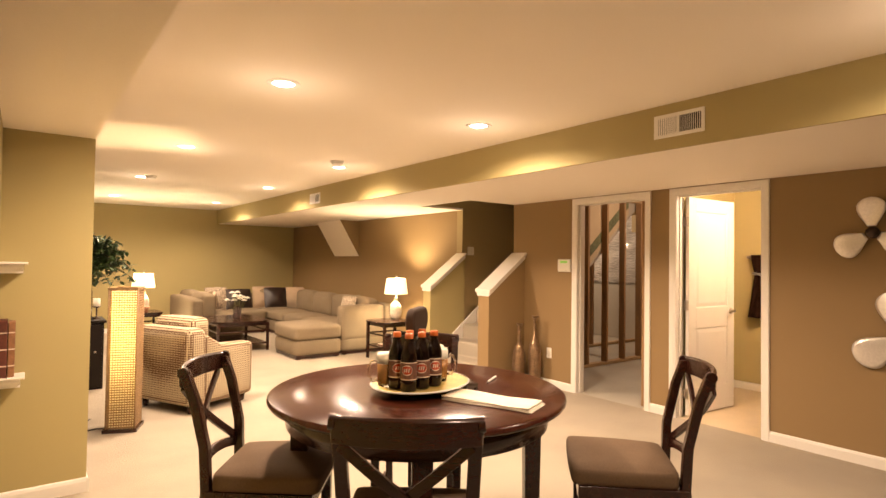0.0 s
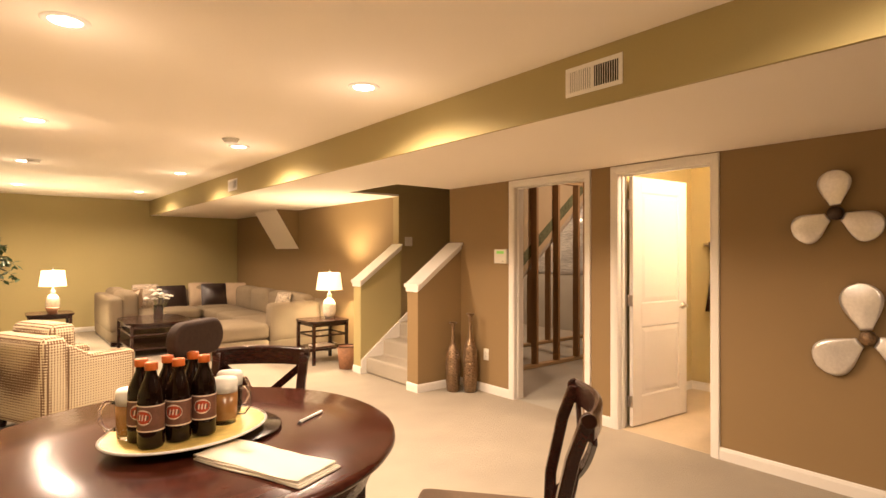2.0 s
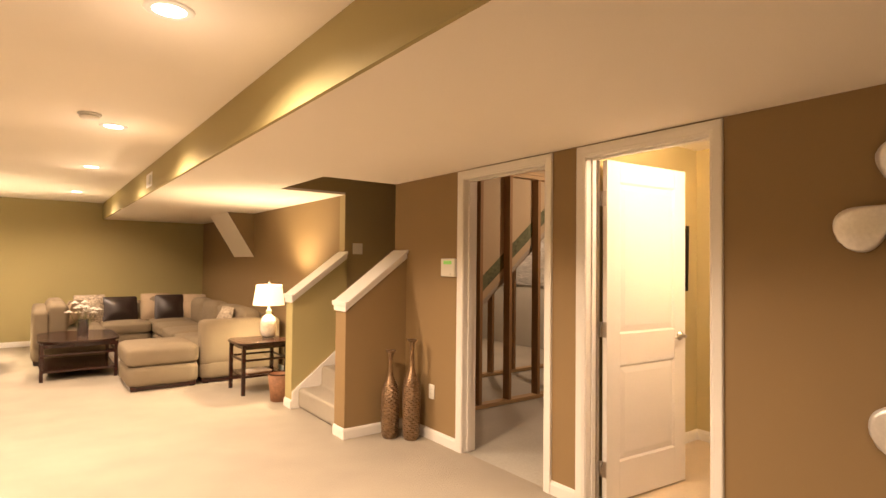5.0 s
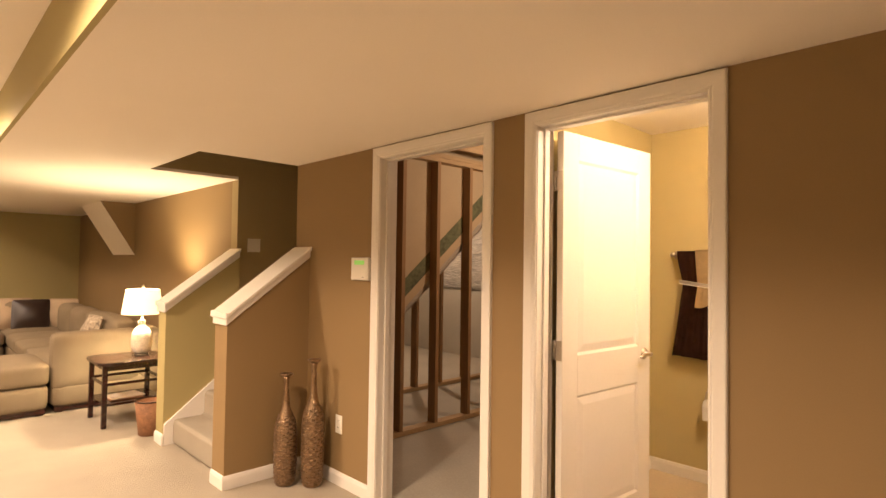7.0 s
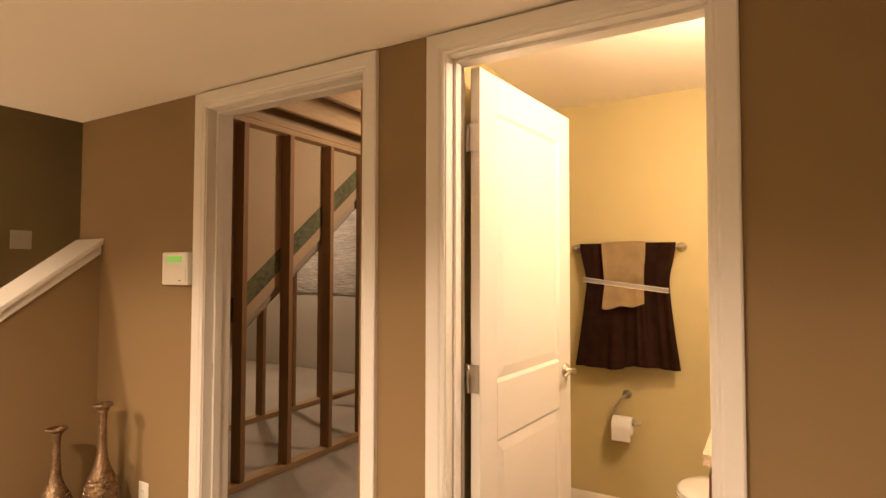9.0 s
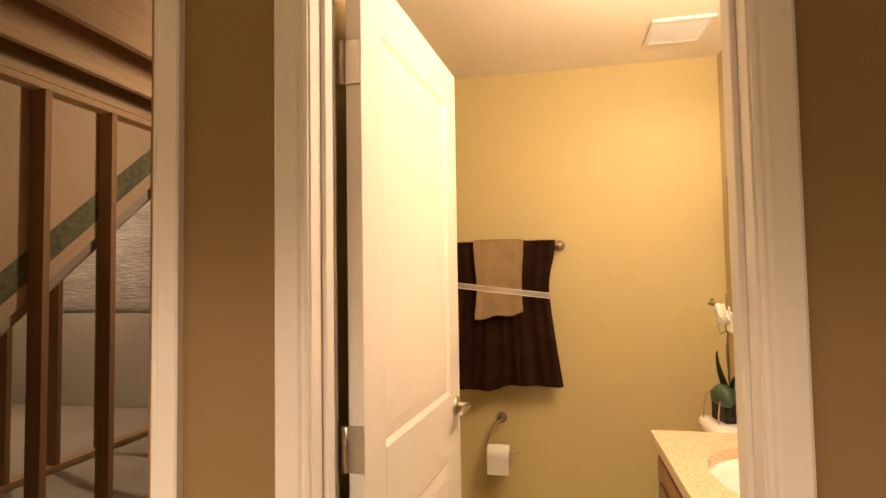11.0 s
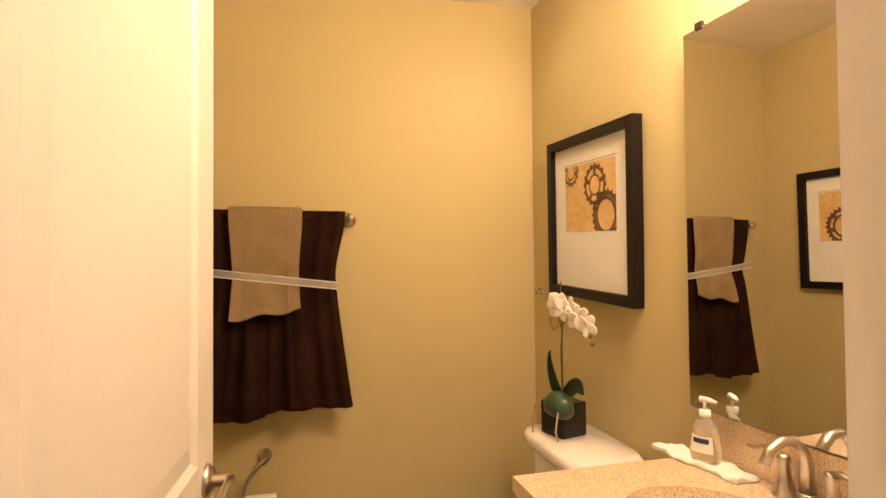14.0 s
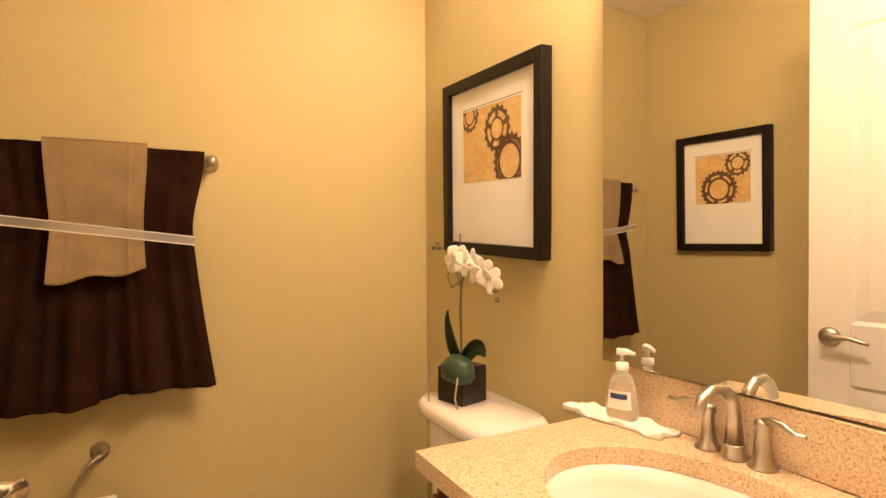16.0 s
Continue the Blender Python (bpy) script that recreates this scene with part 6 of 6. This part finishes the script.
def gear(bm, cx, cz, r, n, hole, spokes, y):
    """A flat toothed ring of geometry on the art print; clip keeps it inside the print."""
    N = n * 4
    outer, inner = [], []
    for i in range(N):
        a = 2 * math.pi * i / N
        q = r * (1.0 if i % 4 in (0, 1) else 0.90)
        outer.append((cx + q * math.cos(a), cz + q * math.sin(a)))
        inner.append((cx + r * 0.74 * math.cos(a), cz + r * 0.74 * math.sin(a)))
    rim2 = [(cx + hole * 1.25 * math.cos(2 * math.pi * i / N), cz + hole * 1.25 * math.sin(2 * math.pi * i / N)) for i in range(N)]
    rim3 = [(cx + hole * math.cos(2 * math.pi * i / N), cz + hole * math.sin(2 * math.pi * i / N)) for i in range(N)]
    quads = []
    for i in range(N):
        j = (i + 1) % N
        quads.append((outer[i], outer[j], inner[j], inner[i]))
        quads.append((rim2[i], rim2[j], rim3[j], rim3[i]))
    for k in range(spokes):
        a = 2 * math.pi * k / spokes + 0.3
        w = r * 0.09
        ca, sa = math.cos(a), math.sin(a)
        r0, r1 = hole * 1.1, r * 0.8
        quads.append(tuple((cx + ca * q - sa * v, cz + sa * q + ca * v) for q, v in ((r0, -w), (r1, -w * 1.5), (r1, w * 1.5), (r0, w))))
    return quads


def picture(loc, rz, lean, w, h, gears, label):
    """A framed print; the local face looks to +y."""
    t = thing("framed_print", loc, label, "picture", rz=rz)
    t.rotation_euler = (radians(lean), radians(-2.2 if rz == 0 else 0), radians(rz))
    f, dp = 0.032, 0.035
    part("frame", boxes((-w / 2, -w / 2 + f, 0, dp, -h / 2, h / 2), (w / 2 - f, w / 2, 0, dp, -h / 2, h / 2), (-w / 2 + f, w / 2 - f, 0, dp, h / 2 - f, h / 2), (-w / 2 + f, w / 2 - f, 0, dp, -h / 2, -h / 2 + f)), M_BLACKWD, t, "black wooden frame", bevel=0.002)
    part("mat_board", boxes((-w / 2 + f, w / 2 - f, 0.004, 0.016, -h / 2 + f, h / 2 - f)), M_PAPER, t, "white mat board")
    aw, x0, z0 = w * 0.59, -w * 0.295, h * 0.5 - f - 0.066 - h * 0.41
    ah = h * 0.41
    part("print", boxes((x0, x0 + aw, 0.0162, 0.0168, z0, z0 + ah)), M_PRINT, t, "sepia print of bicycle gears")
    for g in gears:
        bm = bmesh.new()
        for q in gear(bm, x0 + g[0] * aw, z0 + g[1] * ah, g[2] * aw, g[3], g[4] * aw, g[5], 0):
            pts = [(min(max(a, x0), x0 + aw), min(max(b, z0), z0 + ah)) for a, b in q]
            if all(p != q2 for p, q2 in zip(pts, q)):
                continue
            vs = [bm.verts.new((a, 0.0172, b)) for a, b in pts]
            try:
                bm.faces.new(vs)
            except ValueError:
                pass
        part("gear_drawing", bm, M_GEAR, t)
    part("mount_edge", boxes((x0 - 0.006, x0 + aw + 0.006, 0.0161, 0.01635, z0 + ah + 0.004, z0 + ah + 0.006)), M_HUB, t)


M_PRINT = mat("sepia_print", (0.74, 0.54, 0.26), 0.5, vary=0.0, col2=(0.55, 0.33, 0.11), scale=9, fine=60, bump=0)
M_GEAR = mat("gear_ink", (0.12, 0.06, 0.025), 0.5, vary=0.3, scale=30, bump=0)
picture((6.668, BY0 + 0.004, 1.492), 0, -1.4, 0.525, 0.535, ((0.38, 0.66, 0.22, 16, 0.09, 5), (0.87, 0.93, 0.17, 14, 0.08, 4), (0.18, 0.22, 0.26, 22, 0.15, 5)), "framed print of bicycle gears in a black frame")
picture((6.74, BY1 - 0.004, 1.475), 180, -1.2, 0.42, 0.52, ((0.78, 0.80, 0.23, 16, 0.10, 5), (0.44, 0.30, 0.34, 24, 0.17, 6)), "framed print of two bicycle gears in a black frame")


def mirror():
    t = thing("wall_mirror", (WX + T + 0.03, BY0, 0), "large frameless bathroom mirror above the backsplash", "mirror")
    x0, x1, z0, z1 = 0.0, 6.190 - WX - T - 0.03, 1.010, 1.875
    t.rotation_euler = (0, 0, radians(3.0))
    part("glass", boxes((x0, x1, 0.001, 0.006, z0, z1)), M_MIRROR, t, "silvered mirror glass")
    for x in (0.64, 0.1):
        part("clip", boxes((x - 0.01, x + 0.01, 0.001, 0.010, z1 - 0.004, z1 + 0.012)), M_HUB, t)


mirror()


def towel_bar():
    t = thing("towel_bar", (BX1, 2.85, 1.505), "brushed nickel towel bar on the tan wall", "towel bar")
    for y in (-0.272, 0.30):
        bm = lathe(bmesh.new(), [(0.026, 0), (0.026, 0.006), (0.016, 0.012), (0.010, 0.03), (0.012, 0.062), (0.016, 0.070), (0.016, 0.082), (0.002, 0.086)], 24)
        bmesh.ops.transform(bm, matrix=Matrix.Translation((0, y, 0)) @ Matrix.Rotation(radians(-90), 4, "Y"), verts=bm.verts)
        part("post", bm, M_NICKEL, t, smooth=True)
    part("bar", tube(bmesh.new(), [(-0.072, -0.27, 0), (-0.072, 0.30, 0)], 0.008, 12), M_NICKEL, t, smooth=True)


towel_bar()


def hanging_towel(name, x, y0, y1, ztop, zbot, pinch, flare, folds, depth, material, label, skew=0.0, seed=1):
    """Cloth laid over the bar, drawn in at the ribbon and opening into uneven folds below it."""
    bm = bmesh.new()
    NU, NV, waist = 84, 48, 1.30
    yc = (y0 + y1) / 2
    rng = random.Random(seed)
    ridges = [((k + 0.5 + rng.uniform(-0.25, 0.25)) / folds, rng.uniform(0.45, 1.0), rng.uniform(0.018, 0.045)) for k in range(folds)]
    rows = []
    for j in range(NV + 1):
        row = []
        for i in range(NU + 1):
            u, v = i / NU, j / NV
            zb = zbot + skew * (0.5 - u) + 0.006 * math.sin(11 * u + seed) - (0.010 if u > 0.52 and folds > 4 else 0.0)
            z = ztop + (zb - ztop) * v
            if z > waist:
                q = (ztop - z) / (ztop - waist)
                wide = 1 - pinch * (0.5 - 0.5 * math.cos(math.pi * q))
                loose = 0.35 + 0.25 * q
            else:
                q = (waist - z) / (waist - zbot)
                wide = 1 - pinch + (pinch + flare) * q ** 1.25
                loose = 0.60 + 0.40 * q
            y = yc + (y0 - yc + (y1 - y0) * u) * wide
            fold = sum(h * math.exp(-((u - c) / (w * (0.8 + 0.5 * abs(q)))) ** 2) for c, h, w in ridges)
            fold += 0.22 * math.sin(23 * u + 3 * v + seed) * loose
            bulge = 0.018 * max(0.0, q if z < waist else 0.0)
            row.append(bm.verts.new((x - depth * loose * fold - bulge + 0.010 * math.exp(-((z - waist) / 0.05) ** 2), y, z)))
        rows.append(row)
    for a, b in zip(rows, rows[1:]):
        for i in range(NU):
            bm.faces.new((a[i], a[i + 1], b[i + 1], b[i]))
    bmesh.ops.solidify(bm, geom=bm.faces[:], thickness=0.007)
    t = thing(name, (0, 0, 0), label, "towel")
    part("front", bm, material, t, smooth=True)
    bm = bmesh.new()
    rows = []
    for k in range(9):
        a = math.pi * k / 8
        rows.append([bm.verts.new((BX1 - 0.072 - 0.013 * math.cos(a), y, 1.505 + 0.013 * math.sin(a) - (0.02 if k == 8 else 0))) for y in (y0 + 0.004, y1 - 0.004)])
    for a, b in zip(rows, rows[1:]):
        bm.faces.new((a[0], a[1], b[1], b[0]))
    bmesh.ops.solidify(bm, geom=bm.faces[:], thickness=0.006)
    part("fold_over_bar", bm, material, t, smooth=True)
    return t


hanging_towel("bath_towel", BX1 - 0.082, 2.598, 3.115, 1.530, 0.845, 0.13, 0.09, 9, 0.036, M_TOWELDK, "chocolate brown bath towel hanging on the nickel bar", 0.02, 4)
hanging_towel("hand_towel", BX1 - 0.122, 2.745, 2.982, 1.537, 1.175, 0.10, -0.04, 2, 0.004, M_TOWELLT, "tan hand towel laid over the brown towel", 0.03, 8)


def ribbon():
    t = thing("ribbon", (0, 0, 0), "sheer white ribbon tied round the towels", "ribbon")
    bm = bmesh.new()
    rows = []
    for i in range(25):
        u = i / 24
        y = 3.085 - 0.456 * u
        z = 1.325 - 0.056 * u
        x = BX1 - 0.122 - 0.018 * math.sin(math.pi * u) ** 0.6
        rows.append([bm.verts.new((x, y, z - 0.012)), bm.verts.new((x, y, z + 0.012))])
    for a, b in zip(rows, rows[1:]):
        bm.faces.new((a[0], b[0], b[1], a[1]))
    bmesh.ops.solidify(bm, geom=bm.faces[:], thickness=0.001)
    part("band", bm, M_RIBBON, t)
    for dz in (-0.0115, 0.0115):
        part("hem", tube(bmesh.new(), [(BX1 - 0.1235 - 0.018 * math.sin(math.pi * i / 24) ** 0.6, 3.085 - 0.456 * i / 24, 1.325 - 0.056 * i / 24 + dz) for i in range(25)], 0.0016, 5), M_PAPER, t)


ribbon()


def paper_holder():
    t = thing("toilet_paper_holder", (BX1, 2.875, 0.675), "brushed nickel pivoting toilet paper holder", "paper holder")
    bm = lathe(bmesh.new(), [(0.025, 0), (0.025, 0.006), (0.015, 0.012), (0.010, 0.03), (0.010, 0.06), (0.014, 0.066)], 24)
    bmesh.ops.transform(bm, matrix=Matrix.Rotation(radians(-90), 4, "Y"), verts=bm.verts)
    part("post", bm, M_NICKEL, t, smooth=True)
    part("arm", tube(bmesh.new(), [(-0.062, 0, 0.0), (-0.066, 0.03, -0.02), (-0.07, 0.055, -0.07), (-0.072, 0.062, -0.12), (-0.073, 0.055, -0.145), (-0.073, 0.02, -0.148), (-0.073, -0.075, -0.148), (-0.073, -0.085, -0.138)], 0.0055, 10), M_NICKEL, t, smooth=True)
    r = thing("toilet_paper_roll", (BX1 - 0.073, 2.885, 0.515), "roll of white toilet paper on its holder", "paper roll")
    bm = lathe(bmesh.new(), [(0.020, -0.052), (0.048, -0.052), (0.050, -0.050), (0.050, 0.050), (0.048, 0.052), (0.020, 0.052), (0.020, -0.052)], 32, close=False)
    bmesh.ops.transform(bm, matrix=Matrix.Rotation(radians(90), 4, "X"), verts=bm.verts)
    part("roll", bm, M_PAPER, r, smooth=True)
    part("loose_sheet", boxes((-0.0515, -0.0505, -0.050, 0.050, -0.075, 0.0)), M_PAPER, r)


paper_holder()


def bath_fan():
    t = thing("exhaust_fan_grille", (6.80, 2.08, BH), "white square louvred exhaust fan on the ceiling", "vent")
    part("frame", boxes((-0.12, 0.12, -0.12, -0.10, -0.012, 0), (-0.12, 0.12, 0.10, 0.12, -0.012, 0), (-0.12, -0.10, -0.10, 0.10, -0.012, 0), (0.10, 0.12, -0.10, 0.10, -0.012, 0)), M_WHITE, t, bevel=0.003)
    # Dark sheet in place of the shade between the louvres.
    part("shade_backing", boxes((-0.10, 0.10, -0.10, 0.10, -0.002, 0)), M_HUB, t)
    for k in range(12):
        x = -0.092 + 0.0167 * k
        part("louvre", boxes((x - 0.0032, x + 0.0032, -0.10, 0.10, -0.010, -0.004)), M_WHITE, t)


bath_fan()
# Added spot, no lamp in the grille: brightens the picture wall and far corner.
spot("bath_ceiling_fill", (6.80, 2.10, BH - 0.03), 11, size=2.6, radius=0.08, blend=1.0, colour=BATH_LIGHT)


def vanity_light():
    """Bar of three bulbs above the mirror."""
    t = thing("vanity_light", (5.80, BY0, 2.16), "nickel vanity light bar with two glass shades", "wall light")
    part("back_plate", boxes((-0.20, 0.20, 0, 0.03, -0.04, 0.04)), M_NICKEL, t, bevel=0.004)
    for x in (-0.12, 0.12):
        part("shade", lathe(bmesh.new(), [(0.02, 0.03), (0.05, 0.0), (0.06, -0.06), (0.056, -0.06), (0.046, 0.0)], 24, (x, 0.14, 0.02), close=False), M_SHADE2, t, "lit glass shade", smooth=True)
        bulb("vanity_bulb", (5.80 + x, BY0 + 0.26, 2.12), BATH_POWER / 2, 0.07, BATH_LIGHT)


for ob in list(scene.objects):
    if ob.type == "MESH" and ob.data.materials and ob.data.materials[0] in (M_GLASS, M_SOAP, M_RIBBON):
        ob.visible_shadow = False
M_SHADE2 = glow("vanity_shade", (1.0, 0.8, 0.5), 6)
vanity_light()
